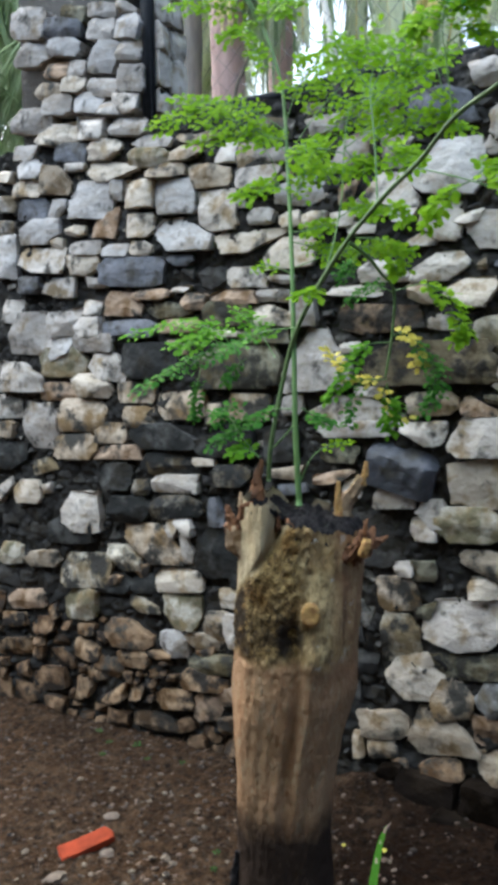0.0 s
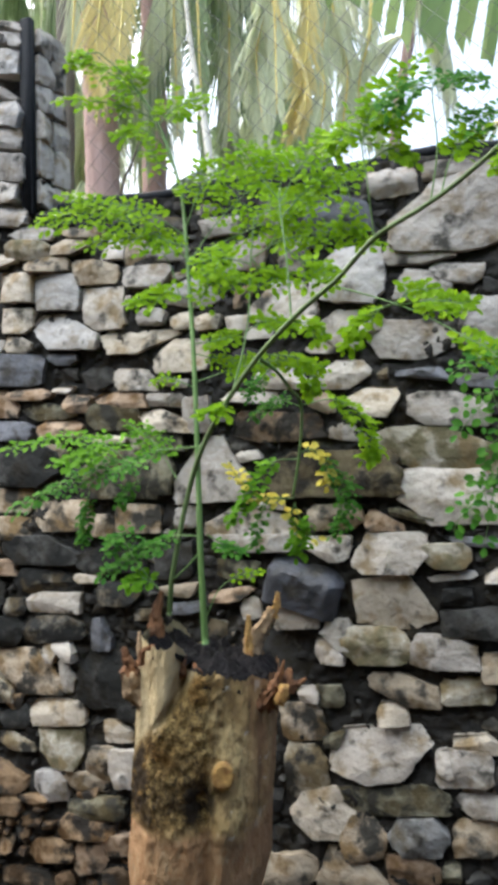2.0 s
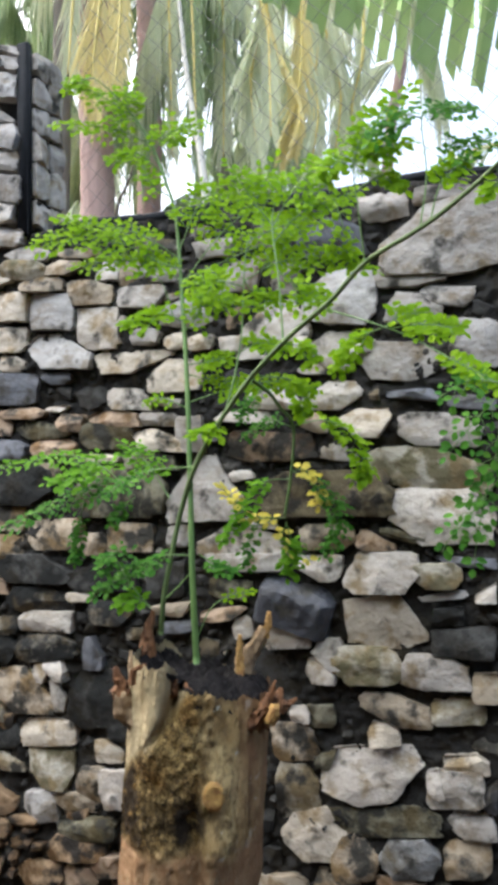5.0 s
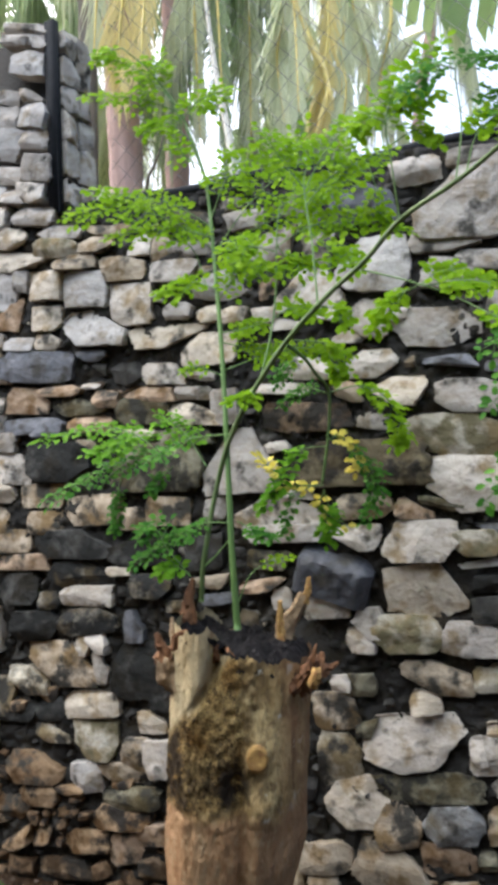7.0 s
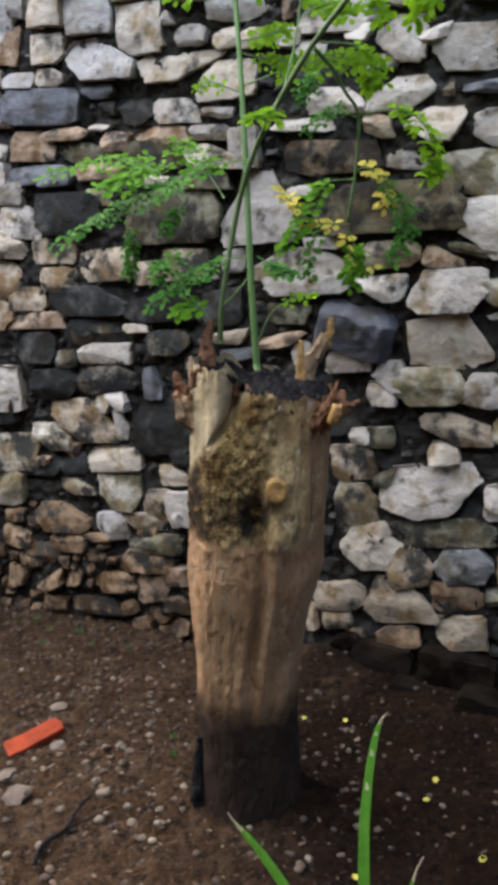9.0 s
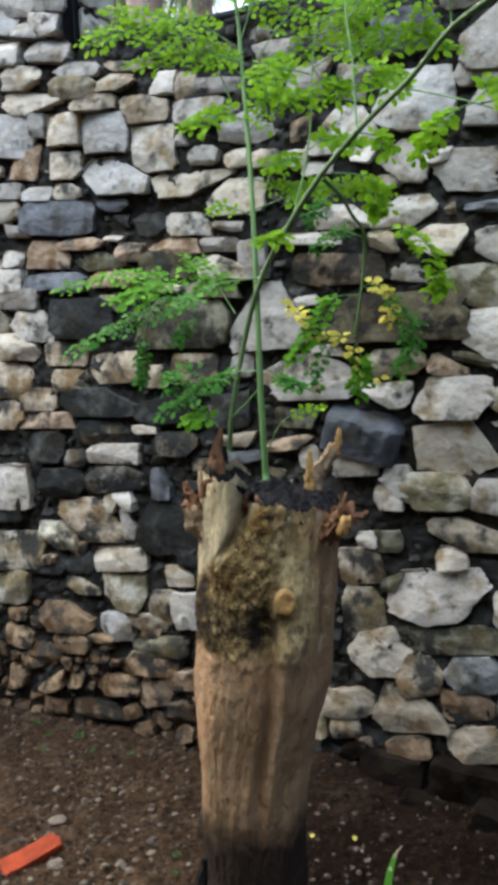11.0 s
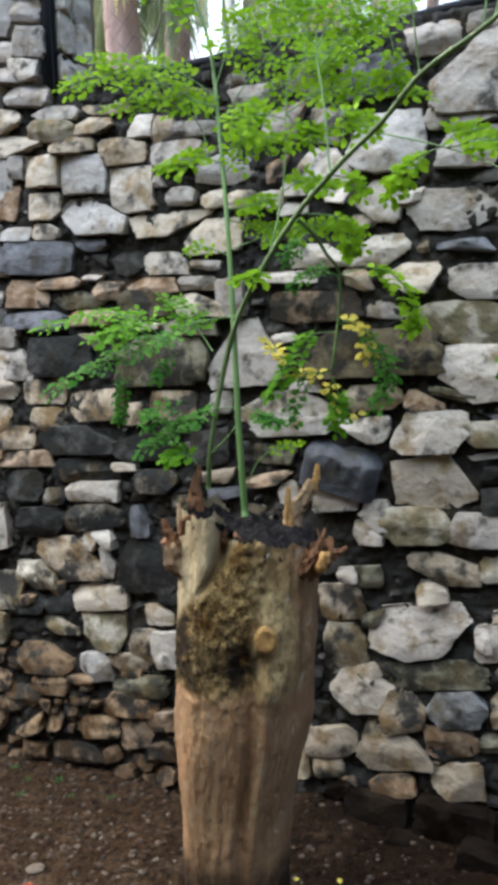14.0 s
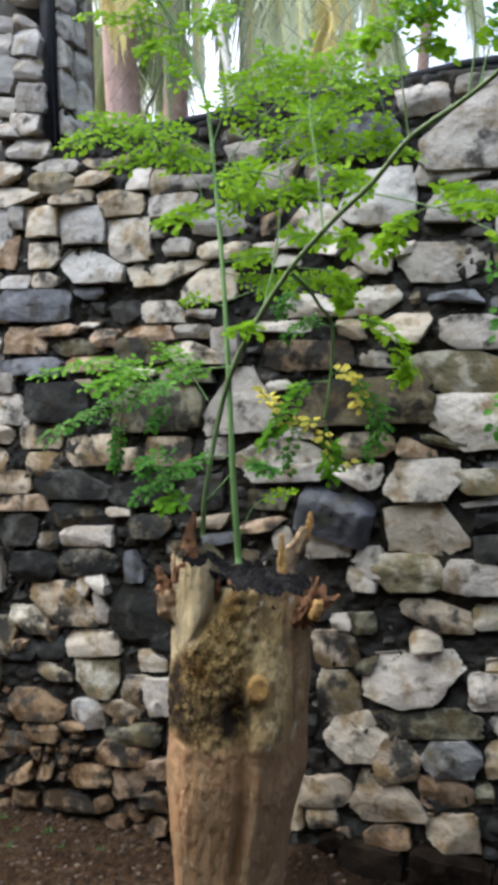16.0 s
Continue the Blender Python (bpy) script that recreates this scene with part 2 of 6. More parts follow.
def bark_material():
    """Ridged brown bark with an olive crust, a black stain and a wet black foot."""
    m, t, shader = nodes_of("stump_bark")
    at = t.nodes.new("ShaderNodeTexCoord").outputs["Object"]
    body = mixed(t, speckle(t, at, 14.0, 0.3, 0.7, 8.0, (1, 1, 0.6)), (0.44, 0.29, 0.155), (0.255, 0.145, 0.072))
    body = mixed(t, speckle(t, at, 6.0, 0.5, 0.75, 4.0, (1, 1, 0.6)), body, (0.37, 0.19, 0.088))
    body = mixed(t, speckle(t, at, 13.0, 0.5, 0.62, 7.0, (1, 1, 0.5)), body, (0.42, 0.26, 0.14))
    body = mixed(t, speckle(t, at, 48.0, 0.54, 0.70, 6.0, (1, 1, 0.5)), body, (0.42, 0.31, 0.18))
    body = mixed(t, speckle(t, at, 75.0, 0.52, 0.72, 7.0, (1, 1, 0.9)), body, (0.32, 0.175, 0.08))
    split = t.nodes.new("ShaderNodeSeparateXYZ")
    t.links.new(at, split.inputs[0])

    def band(socket, low, high, wobble, scale):
        """1 above high, 0 below low, along a wandering line."""
        n = node(t, "ShaderNodeTexNoise", Scale=scale, Detail=4.0)
        t.links.new(at, n.inputs["Vector"])
        add = t.nodes.new("ShaderNodeMath")
        add.operation = "MULTIPLY_ADD"
        add.inputs[1].default_value = wobble
        t.links.new(n.outputs["Fac"], add.inputs[0])
        t.links.new(socket, add.inputs[2])
        r = node(t, "ShaderNodeMapRange", From_Min=low + wobble / 2, From_Max=high + wobble / 2)
        t.links.new(add.outputs[0], r.inputs["Value"])
        return r.outputs["Result"]

    def times(a, b):
        n = t.nodes.new("ShaderNodeMath")
        n.operation = "MULTIPLY"
        t.links.new(a, n.inputs[0])
        t.links.new(b, n.inputs[1])
        return n.outputs[0]

    upper = band(split.outputs["Z"], 0.60, 0.63, 0.07, 12.0)
    grey = mixed(t, speckle(t, at, 22.0, 0.3, 0.7, 8.0, (1, 1, 0.6)), (0.66, 0.51, 0.25), (0.38, 0.25, 0.10))
    grey = mixed(t, speckle(t, at, 55.0, 0.46, 0.62, 7.0, (1, 1, 0.7)), grey, (0.23, 0.16, 0.075))
    grey = mixed(t, speckle(t, at, 17.0, 0.64, 0.72, 3.0, (1, 1, 0.6)), grey, (0.62, 0.58, 0.47))
    smooth = mixed(t, speckle(t, at, 24.0, 0.35, 0.7, 6.0, (1, 1, 0.6)), (0.53, 0.44, 0.27), (0.34, 0.265, 0.14))
    slant = t.nodes.new("ShaderNodeMath")
    slant.operation = "MULTIPLY_ADD"
    slant.inputs[1].default_value = -0.73
    t.links.new(split.outputs["Z"], slant.inputs[0])
    t.links.new(split.outputs["X"], slant.inputs[2])
    fissure = speckle(t, at, 30.0, 0.60, 0.68, 5.0, (1, 1, 0.13))
    grey = mixed(t, fissure, grey, (0.15, 0.10, 0.05))
    grey = mixed(t, speckle(t, at, 34.0, 0.655, 0.70, 3.0), grey, (0.70, 0.66, 0.52))
    lobe = band(slant.outputs[0], -0.635, -0.655, 0.03, 18.0)
    body = mixed(t, upper, body, mixed(t, lobe, grey, smooth))
    crust = times(upper, band(split.outputs["X"], 0.045, 0.020, 0.06, 16.0))
    crust = times(crust, band(slant.outputs[0], -0.655, -0.635, 0.03, 18.0))
    moss = mixed(t, speckle(t, at, 200.0, 0.4, 0.6, 4.0), (0.46, 0.33, 0.13), (0.17, 0.115, 0.045))
    moss = mixed(t, speckle(t, at, 75.0, 0.55, 0.68, 6.0), moss, (0.05, 0.034, 0.018))
    moss = mixed(t, speckle(t, at, 9.0, 0.45, 0.62, 4.0), moss, (0.62, 0.50, 0.36), "MULTIPLY")
    body = mixed(t, crust, body, moss)
    edge = times(times(crust, band(split.outputs["X"], -0.055, -0.095, 0.06, 22.0)), speckle(t, at, 50.0, 0.32, 0.50, 6.0))
    body = mixed(t, edge, body, (0.04, 0.028, 0.016))
    black = times(band(split.outputs["X"], -0.07, -0.02, 0.09, 14.0), band(split.outputs["X"], 0.045, 0.02, 0.05, 18.0))
    black = times(black, times(band(split.outputs["Z"], 0.60, 0.635, 0.07, 14.0), band(split.outputs["Z"], 0.77, 0.69, 0.12, 16.0)))
    black = times(black, speckle(t, at, 34.0, 0.36, 0.52, 9.0))
    body = mixed(t, black, body, (0.034, 0.026, 0.018))
    # right flank: redder bark, its shaded side also darkened in the colour
    flank = times(band(split.outputs["X"], 0.08, 0.13, 0.06, 10.0), speckle(t, at, 10.0, 0.3, 0.5, 6.0, (1, 1, 0.3)))
    body = mixed(t, flank, body, (0.34, 0.195, 0.10))
    foot = band(split.outputs["Z"], 0.295, 0.215, 0.10, 18.0)
    body = mixed(t, foot, body, (0.036, 0.023, 0.015))
    t.links.new(body, shader.inputs["Base Color"])
    shader.inputs["Roughness"].default_value = 0.85
    shader.inputs["Specular IOR Level"].default_value = 0.15
    bumped(t, shader, (speckle(t, at, 18.0, 0.2, 0.8, 8.0, (1, 1, 0.7)), 0.012), (speckle(t, at, 150.0, 0.2, 0.8, 6.0, (1, 1, 0.35)), 0.006))
    return m


BARK = bark_material()

# ---- building helpers ----
def mesh_of(name, bm, material, smooth=True):
    data = bpy.data.meshes.new(name)
    bm.to_mesh(data)
    bm.free()
    data.materials.append(material)
    if smooth:
        data.shade_smooth()
    return data


def part(name, bm, material, parent=None, label="", at=(0, 0, 0), smooth=True, crease=0):
    ob = new(name, mesh_of(name, bm, material, smooth))
    if crease:
        ob.data.set_sharp_from_angle(angle=radians(crease))
    ob.location = at
    ob.parent = parent
    if label:
        tagged(ob, label)
    return ob


def empty(name, at, label, category, group="", kind=""):
    ob = tagged(new(name), label, category, group, kind)
    ob.location = at
    return ob


def rings(bm, loops, close_start=True, close_end=True):
    """Skins a row of closed loops of points."""
    made = [[bm.verts.new(p) for p in loop] for loop in loops]
    for a, b in zip(made, made[1:]):
        for i in range(len(a)):
            j = (i + 1) % len(a)
            bm.faces.new((a[i], a[j], b[j], b[i]))
    for flag, loop in ((close_start, made[0]), (close_end, made[-1])):
        if flag:
            mid = bm.verts.new(sum((v.co for v in loop), Vector()) / len(loop))
            for i in range(len(loop)):
                bm.faces.new((loop[i], loop[(i + 1) % len(loop)], mid))
    bmesh.ops.recalc_face_normals(bm, faces=bm.faces)
    return bm


def curve_points(points, steps):
    """Points along a smooth curve through the given ones."""
    p = [Vector(q) for q in points]
    p = [2 * p[0] - p[1]] + p + [2 * p[-1] - p[-2]]
    out = []
    for i in range(1, len(p) - 2):
        for k in range(steps):
            s = k / steps
            out.append(0.5 * (2 * p[i] + (p[i + 1] - p[i - 1]) * s + (2 * p[i - 1] - 5 * p[i] + 4 * p[i + 1] - p[i + 2]) * s * s + (3 * p[i] - p[i - 1] - 3 * p[i + 1] + p[i + 2]) * s ** 3))
    return out + [p[-2]]


def tube(bm, points, r0, r1, sides=6):
    """A tapering rod along the points, added to bm."""
    loops, n = [], len(points)
    for i, p in enumerate(points):
        ahead = (points[min(i + 1, n - 1)] - points[max(i - 1, 0)]).normalized()
        side = ahead.cross(Vector((0.3, 0.9, 0.31))).normalized()
        over = ahead.cross(side)
        r = r0 + (r1 - r0) * i / max(n - 1, 1)
        loops.append([bm.verts.new(p + r * (math.cos(a) * side + math.sin(a) * over)) for a in (k * math.tau / sides for k in range(sides))])
    for a, b in zip(loops, loops[1:]):
        for i in range(sides):
            bm.faces.new((a[i], a[(i + 1) % sides], b[(i + 1) % sides], b[i]))
    for loop in (loops[0], loops[-1]):
        bm.faces.new(loop)


def box(bm, lo, hi):
    v = [bm.verts.new((x, y, z)) for x in (lo[0], hi[0]) for y in (lo[1], hi[1]) for z in (lo[2], hi[2])]
    for f in ((0, 1, 3, 2), (4, 6, 7, 5), (0, 4, 5, 1), (2, 3, 7, 6), (0, 2, 6, 4), (1, 5, 7, 3)):
        bm.faces.new([v[i] for i in f])


def stone_into(bm, rng, w, h, tilt, lean, kx, kz, deep, bulge, at=(0, 0, 0), sides=48, cuts=None, upward=0.0):
    """A split block: an angular outline of four sides with broken corners, and a face of a few flat cleavage planes towards -y."""
    a = radians(tilt)
    u = Vector((math.cos(a), math.sin(a))) * w / 2
    v = Vector((-math.sin(a + radians(lean)), math.cos(a + radians(lean)))) * h / 2
    k = Vector((kx, kz))
    seed = Vector((rng.uniform(0, 99), rng.uniform(0, 99), rng.uniform(0, 99)))
    slope = (rng.uniform(-0.4, 0.4), rng.uniform(-0.6, 0.2) - upward)
    corners = []
    for n, (c, s) in enumerate(((-1, -1), (1, -1), (1, 1), (-1, 1))):
        cut = rng.choice((0.03, 0.06, 0.12, 0.2, 0.3))
        along, up = rng.uniform(0.3, 2.0), rng.uniform(0.3, 1.2)
        along, up = min(0.46, cut * along), min(0.46, cut * up)
        if cuts:
            along, up = [0.006 + (0.07 * d if d < 3 else 0.1 * d - 0.07) for d in (int(cuts[2 * n]), int(cuts[2 * n + 1]))]
        c, s = c * rng.uniform(0.95, 1.05), s * rng.uniform(0.93, 1.07)
        first, second = (c, s - s * 2 * up), (c - c * 2 * along, s)
        corners += [second, first] if c * s < 0 else [first, second]
    each = max(1, sides // 8)
    ragged = 0.9 if cuts else 1.0
    outline = []
    for i, (c, s) in enumerate(corners):
        c1, s1 = corners[(i + 1) % 8]
        for e in range(each):
            f = e / each
            p = Vector((c + (c1 - c) * f, s + (s1 - s) * f))
            wave = 1.0 + ragged * (0.07 * noise.noise(seed + Vector((p.x, p.y, 0)) * 1.7) + 0.06 * noise.noise(seed + Vector((p.x, p.y, 4)) * 4.5)) + 0.035 * noise.noise(seed + Vector((p.x, p.y, 7)) * 13.0) + 0.008 * rng.uniform(-1, 1)
            outline.append((p.x * wave, p.y * wave))
    sides = len(outline)
    loops = []
    base = Vector(at)
    cleaves = []
    for _ in range(4):
        b = rng.uniform(0, math.tau)
        cleaves.append((math.cos(b), math.sin(b), rng.uniform(0.05, 0.65), rng.uniform(0.5, 1.6)))
    for f, out in ((0.9, -1.0), (1.0, -0.004), (0.999, 0.7), (0.985, 0.97), (0.93, 1.0), (0.74, 1.0), (0.54, 1.0), (0.36, 1.0), (0.18, 1.0)):
        loop = []
        for c, s in outline:
            p = c * f * u + s * f * v + c * s * f * f * k
            y = out * deep if out < 0 else out * bulge
            if out > 0:
                cut = max(0.0, *[steep * (c * f * e + s * f * g - start) for e, g, start, steep in cleaves])
                y += bulge * (0.28 * noise.noise(seed + Vector((p.x * 16, p.y * 16, 3))) + 0.13 * noise.noise(seed + Vector((p.x * 45, p.y * 45, 8))) + slope[0] * c * f + slope[1] * s * f - min(cut, 1.1))
            loop.append(base + Vector((p.x, -y, p.y)))
        loops.append(loop)
    made = [[bm.verts.new(p) for p in loop] for loop in loops]
    for p, q in zip(made, made[1:]):
        for i in range(sides):
            bm.faces.new((p[i], p[(i + 1) % sides], q[(i + 1) % sides], q[i]))
    mid = bm.verts.new(sum((x.co for x in made[-1]), Vector()) / sides)
    for i in range(sides):
        bm.faces.new((made[-1][i], made[-1][(i + 1) % sides], mid))

# ---- ground ----
WALL_Y = 2.10  # the wall's face


def ground_height(x, y):
    near = math.exp(-((x + 0.7) ** 2 + (y - 1.2) ** 2) / 6.0)
    h = 0.016 * noise.noise(Vector((x * 2.1, y * 2.1, 0))) * near + 0.008 * noise.noise(Vector((x * 9, y * 9, 5))) * near
    h += 0.009 * noise.noise(Vector((x * 23, y * 23, 9))) * near
    h += (0.012 * max(0.0, noise.noise(Vector((x * 34, y * 34, 2))) - 0.1) + 0.006 * noise.noise(Vector((x * 60, y * 60, 4)))) * near
    if y < 2.4:
        h += 0.062 * math.exp(-((x + 0.81) / 0.10) ** 2 - ((y - 2.07) / 0.09) ** 2) * (0.9 + 0.5 * noise.noise(Vector((x * 9, y * 9, 3))))
        h += 0.030 * max(0.0, min(1.0, (x + 0.9) / 0.3)) * max(0.0, min(1.0, (y - 1.8) / 0.24)) ** 1.3
    h -= 0.025 * max(0.0, min(1.0, (-1.2 - x) / 0.8)) * near
    return h


bm = bmesh.new()
fine_x = [-3.2 + 0.02 * i for i in range(51)] + [-2.19 + 0.01 * i for i in range(240)] + [0.22 + 0.02 * i for i in range(20)]
fine_y = [-0.6 + 0.02 * i for i in range(68)] + [0.75 + 0.01 * i for i in range(146)]
xs = [-900, -200, -60, -20, -9, -5] + fine_x + [1.6, 3, 6, 14, 50, 200, 900]
ys = [-900, -200, -60, -20, -8, -3, -1.4] + fine_y + [3, 5, 9, 20, 60, 200, 900]
grid = [[bm.verts.new((x, y, ground_height(x, y))) for x in xs] for y in ys]
for a, b in zip(grid, grid[1:]):
    for i in range(len(xs) - 1):
        bm.faces.new((a[i], a[i + 1], b[i + 1], b[i]))
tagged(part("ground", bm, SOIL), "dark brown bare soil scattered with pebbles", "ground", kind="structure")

# ---- the wall: a black earth core, stones laid in it ----
bm = bmesh.new()
nx, nz = 440, 250
x0, x1, top = -3.0, 0.75, 1.985
front = []
for j in range(nz + 1):
    z = -0.15 + (top + 0.15) * j / nz
    row = []
    for i in range(nx + 1):
        x = x0 + (x1 - x0) * i / nx
        y = WALL_Y + 0.008 + 0.020 * noise.noise(Vector((x * 7, z * 7, 1))) + 0.014 * noise.noise(Vector((x * 25, z * 25, 2))) + 0.014 * noise.noise(Vector((x * 50, z * 65, 3))) + 0.008 * noise.noise(Vector((x * 120, z * 140, 6)))
        row.append(bm.verts.new((x, y, z + (0.012 * noise.noise(Vector((x * 5, 0, 7))) if j == nz else 0))))
    front.append(row)
for a, b in zip(front, front[1:]):
    for i in range(nx):
        bm.faces.new((a[i], a[i + 1], b[i + 1], b[i]))
crest = [bm.verts.new((v.co.x, WALL_Y + 0.45, v.co.z)) for v in front[-1]]
for i in range(nx):
    bm.faces.new((front[-1][i], front[-1][i + 1], crest[i + 1], crest[i]))
foot = [bm.verts.new((v.co.x, WALL_Y + 0.45, -0.15)) for v in front[-1]]
for i in range(nx):
    bm.faces.new((crest[i], crest[i + 1], foot[i + 1], foot[i]))
wall = tagged(part("wall_north", bm, CORE), "rubble stone wall, limestone blocks laid in black earth", "wall", kind="structure")

# the square pier at the wall's end, of the same stones, with its return face
PIER_L, PIER_R, PIER_TOP, PIER_DEEP = -2.17, -1.545, 2.58, 0.165
bm = bmesh.new()
box(bm, (PIER_L + 0.02, WALL_Y + 0.042, 1.9), (PIER_R, WALL_Y + PIER_DEEP, PIER_TOP - 0.03))
pier = tagged(part("stone_pier", bm, CORE), "square rubble stone pier rising from the wall's end", "pier", kind="structure")

TAKEN = np.zeros((480, 300), bool)  # one cell a centimetre: x from -3.0, z from -0.2


def cells(x, z, w, h):
    i0, i1 = int((x - w / 2 + 3.0) * 100), int((x + w / 2 + 3.0) * 100) + 1
    j0, j1 = int((z - h / 2 + 0.2) * 100), int((z + h / 2 + 0.2) * 100) + 1
    return slice(max(i0, 0), max(i1, 1)), slice(max(j0, 0), max(j1, 1))


stones = random.Random(11)


def stone(kind, x, z, w, h, tilt=0, lean=0, kx=0.0, kz=0.0, out=None, cuts=None):
    """One block of the wall or pier: its middle, size, turn in degrees, how its outline tapers, how far its corners are broken off
    (in tenths along and up, corner by corner from the lower left)."""
    bm = bmesh.new()
    proud = stones.uniform(-0.002, 0.014) if out is None else out
    bulge = stones.uniform(0.009, 0.019) * min(1.0, 0.5 + min(w, h) * 6)
    grow = 0.96 if cuts else 0.98
    if cuts:
        lean += stones.uniform(-9, 9)
    stone_into(bm, stones, w * grow, h * grow, tilt, lean, kx, kz, 0.07 + proud, bulge, cuts=cuts, upward=0.28 if kind in "wc" else 0.0)
    part("stone", bm, STONE[kind], pier if z > 1.99 and x < -1.5 else wall, at=(x, WALL_Y - proud, z), crease=30)
    turn = radians(tilt)
    ww = abs(w * math.cos(turn)) + abs(h * math.sin(turn)) * 0.6
    hh = abs(h * math.cos(turn)) + abs(w * math.sin(turn)) * 0.6
    TAKEN[cells(x, z, ww * 0.9, hh * 0.88)] = True


# the blocks, from the foot up
stone("n", -1.595, 0.045, 0.179, 0.070, 7, 31, -0.013, 0.002)
stone("n", -1.295, 0.092, 0.088, 0.056, 9, cuts="24014501")
stone("o", -0.745, 0.097, 0.055, 0.035, 1, 9, -0.001, 0.004)
stone("e", -1.907, 0.098, 0.079, 0.096, 6, -26, 0.005, -0.001)
stone("e", -1.767, 0.101, 0.107, 0.051, 19, -15, -0.000, 0.009)
stone("o", -0.623, 0.115, 0.126, 0.057, 10, cuts="12112334")
stone("t", -0.794, 0.136, 0.084, 0.059, 9, cuts="11111111")
stone("e", -1.509, 0.134, 0.168, 0.069, 8, cuts="25130223")
stone("p", -1.386, 0.133, 0.122, 0.094, 8, cuts="22351334")
stone("t", -0.865, 0.132, 0.037, 0.077, 9, cuts="11110123")
stone("e", -1.675, 0.128, 0.074, 0.058, 13, -21, 0.002, 0.003)
stone("t", -0.462, 0.152, 0.137, 0.102, 10, cuts="44001212")
stone("e", -1.834, 0.172, 0.090, 0.076, 23, 35, 0.001, 0.001)
stone("p", -1.289, 0.187, 0.106, 0.060, 9, cuts="26013324")
stone("e", -2.123, 0.192, 0.065, 0.046, 11, -12, 0.001, 0.001)
stone("t", -0.790, 0.201, 0.156, 0.087, 9, cuts="12332312")
stone("t", -0.635, 0.217, 0.200, 0.137, 9, cuts="22014748")
stone("e", -2.250, 0.197, 0.198, 0.066, 13, -10, -0.004, 0.000)
stone("e", -1.351, 0.209, 0.089, 0.039, 7, -21, 0.006, -0.003)
stone("e", -1.603, 0.214, 0.068, 0.047, 8, -11, 0.001, 0.000)
stone("e", -1.390, 0.228, 0.200, 0.074, 8, cuts="13122524")
stone("e", -1.679, 0.253, 0.149, 0.075, 6, cuts="23234434")
stone("p", -0.475, 0.251, 0.137, 0.083, 9, cuts="22124501")
stone("e", -1.887, 0.238, 0.119, 0.070, -2, 0, -0.004, -0.005)
stone("m", -0.382, 0.262, 0.045, 0.047, 9, -2, 0.002, 0.000)
stone("e", -1.569, 0.276, 0.103, 0.029, 2, -8, 0.005, 0.001)
stone("m", -1.357, 0.281, 0.197, 0.069, 7, cuts="12231312")
stone("e", -2.239, 0.301, 0.123, 0.057, 5, -1, -0.003, -0.000)
stone("o", -1.785, 0.198, 0.135, 0.078, 3, cuts="13342423")
stone("l", -1.513, 0.320, 0.120, 0.096, 7, cuts="45012424")
stone("a", -0.594, 0.324, 0.124, 0.139, 9, cuts="13245646")
stone("e", -1.887, 0.315, 0.081, 0.047, 3, -3, 0.002, 0.003)
stone("o", -1.694, 0.330, 0.210, 0.100, 2, cuts="25235624")
stone("e", -1.389, 0.316, 0.070, 0.031, 8, -18, 0.002, 0.004)
stone("t", -1.395, 0.349, 0.145, 0.060, 6, cuts="46013412")
stone("f", -0.459, 0.338, 0.148, 0.099, 9, cuts="24342535")
stone("c", -0.699, 0.360, 0.182, 0.140, 8, cuts="34352345")
stone("t", -0.324, 0.354, 0.115, 0.092, 9, cuts="12222222")
stone("e", -2.042, 0.358, 0.047, 0.062, 17, 0, 0.002, 0.003)
stone("p", -2.173, 0.385, 0.197, 0.074, 8, cuts="23122334")
stone("w", -1.272, 0.401, 0.085, 0.110, 6, cuts="34000011")
stone("t", -1.346, 0.405, 0.087, 0.103, 6, cuts="24010124")
stone("v", -1.907, 0.406, 0.162, 0.117, 7, cuts="23222234")
stone("m", -0.525, 0.414, 0.290, 0.075, 8, cuts="44012410")
stone("d", -1.628, 0.436, 0.124, 0.059, 5, cuts="46016701")
stone("v", -1.471, 0.433, 0.154, 0.123, 6, cuts="35350000")
stone("g", -0.319, 0.434, 0.122, 0.069, 8, cuts="46011300")
stone("d", -0.741, 0.463, 0.118, 0.141, 7, cuts="12123423")
stone("c", -1.285, 0.501, 0.092, 0.062, 5, cuts="00127601")
stone("b", -0.268, 0.500, 0.035, 0.067, 28, -30, 0.000, 0.006)
stone("g", -0.347, 0.515, 0.142, 0.092, 7, cuts="11221312")
stone("e", -1.745, 0.510, 0.055, 0.033, 3, -10, 0.002, -0.001)
stone("c", -1.487, 0.534, 0.193, 0.076, 4, cuts="12121223")
stone("w", -0.397, 0.522, 0.037, 0.064, 2, 5, -0.002, 0.005)
stone("w", -0.550, 0.527, 0.269, 0.147, 7, cuts="43471324")
stone("t", -2.088, 0.546, 0.161, 0.062, 6, cuts="23232334")
stone("m", -0.670, 0.543, 0.052, 0.043, 14, -24, 0.007, 0.008)
stone("d", -1.879, 0.528, 0.233, 0.128, 6, cuts="22111223")
stone("e", -1.636, 0.550, 0.061, 0.045, 2, -13, 0.002, 0.002)
stone("a", -0.748, 0.583, 0.115, 0.104, 6, cuts="12122312")
stone("v", -2.243, 0.551, 0.126, 0.085, 6, cuts="12232334")
stone("c", -0.323, 0.573, 0.110, 0.049, 7, cuts="15003512")
stone("d", -1.707, 0.589, 0.142, 0.092, 4, cuts="57015601")
stone("c", -0.519, 0.629, 0.082, 0.058, 6, cuts="00012535")
stone("w", -1.453, 0.640, 0.052, 0.090, 4, cuts="24355703")
stone("k", -1.317, 0.640, 0.211, 0.177, 4, cuts="22113434")
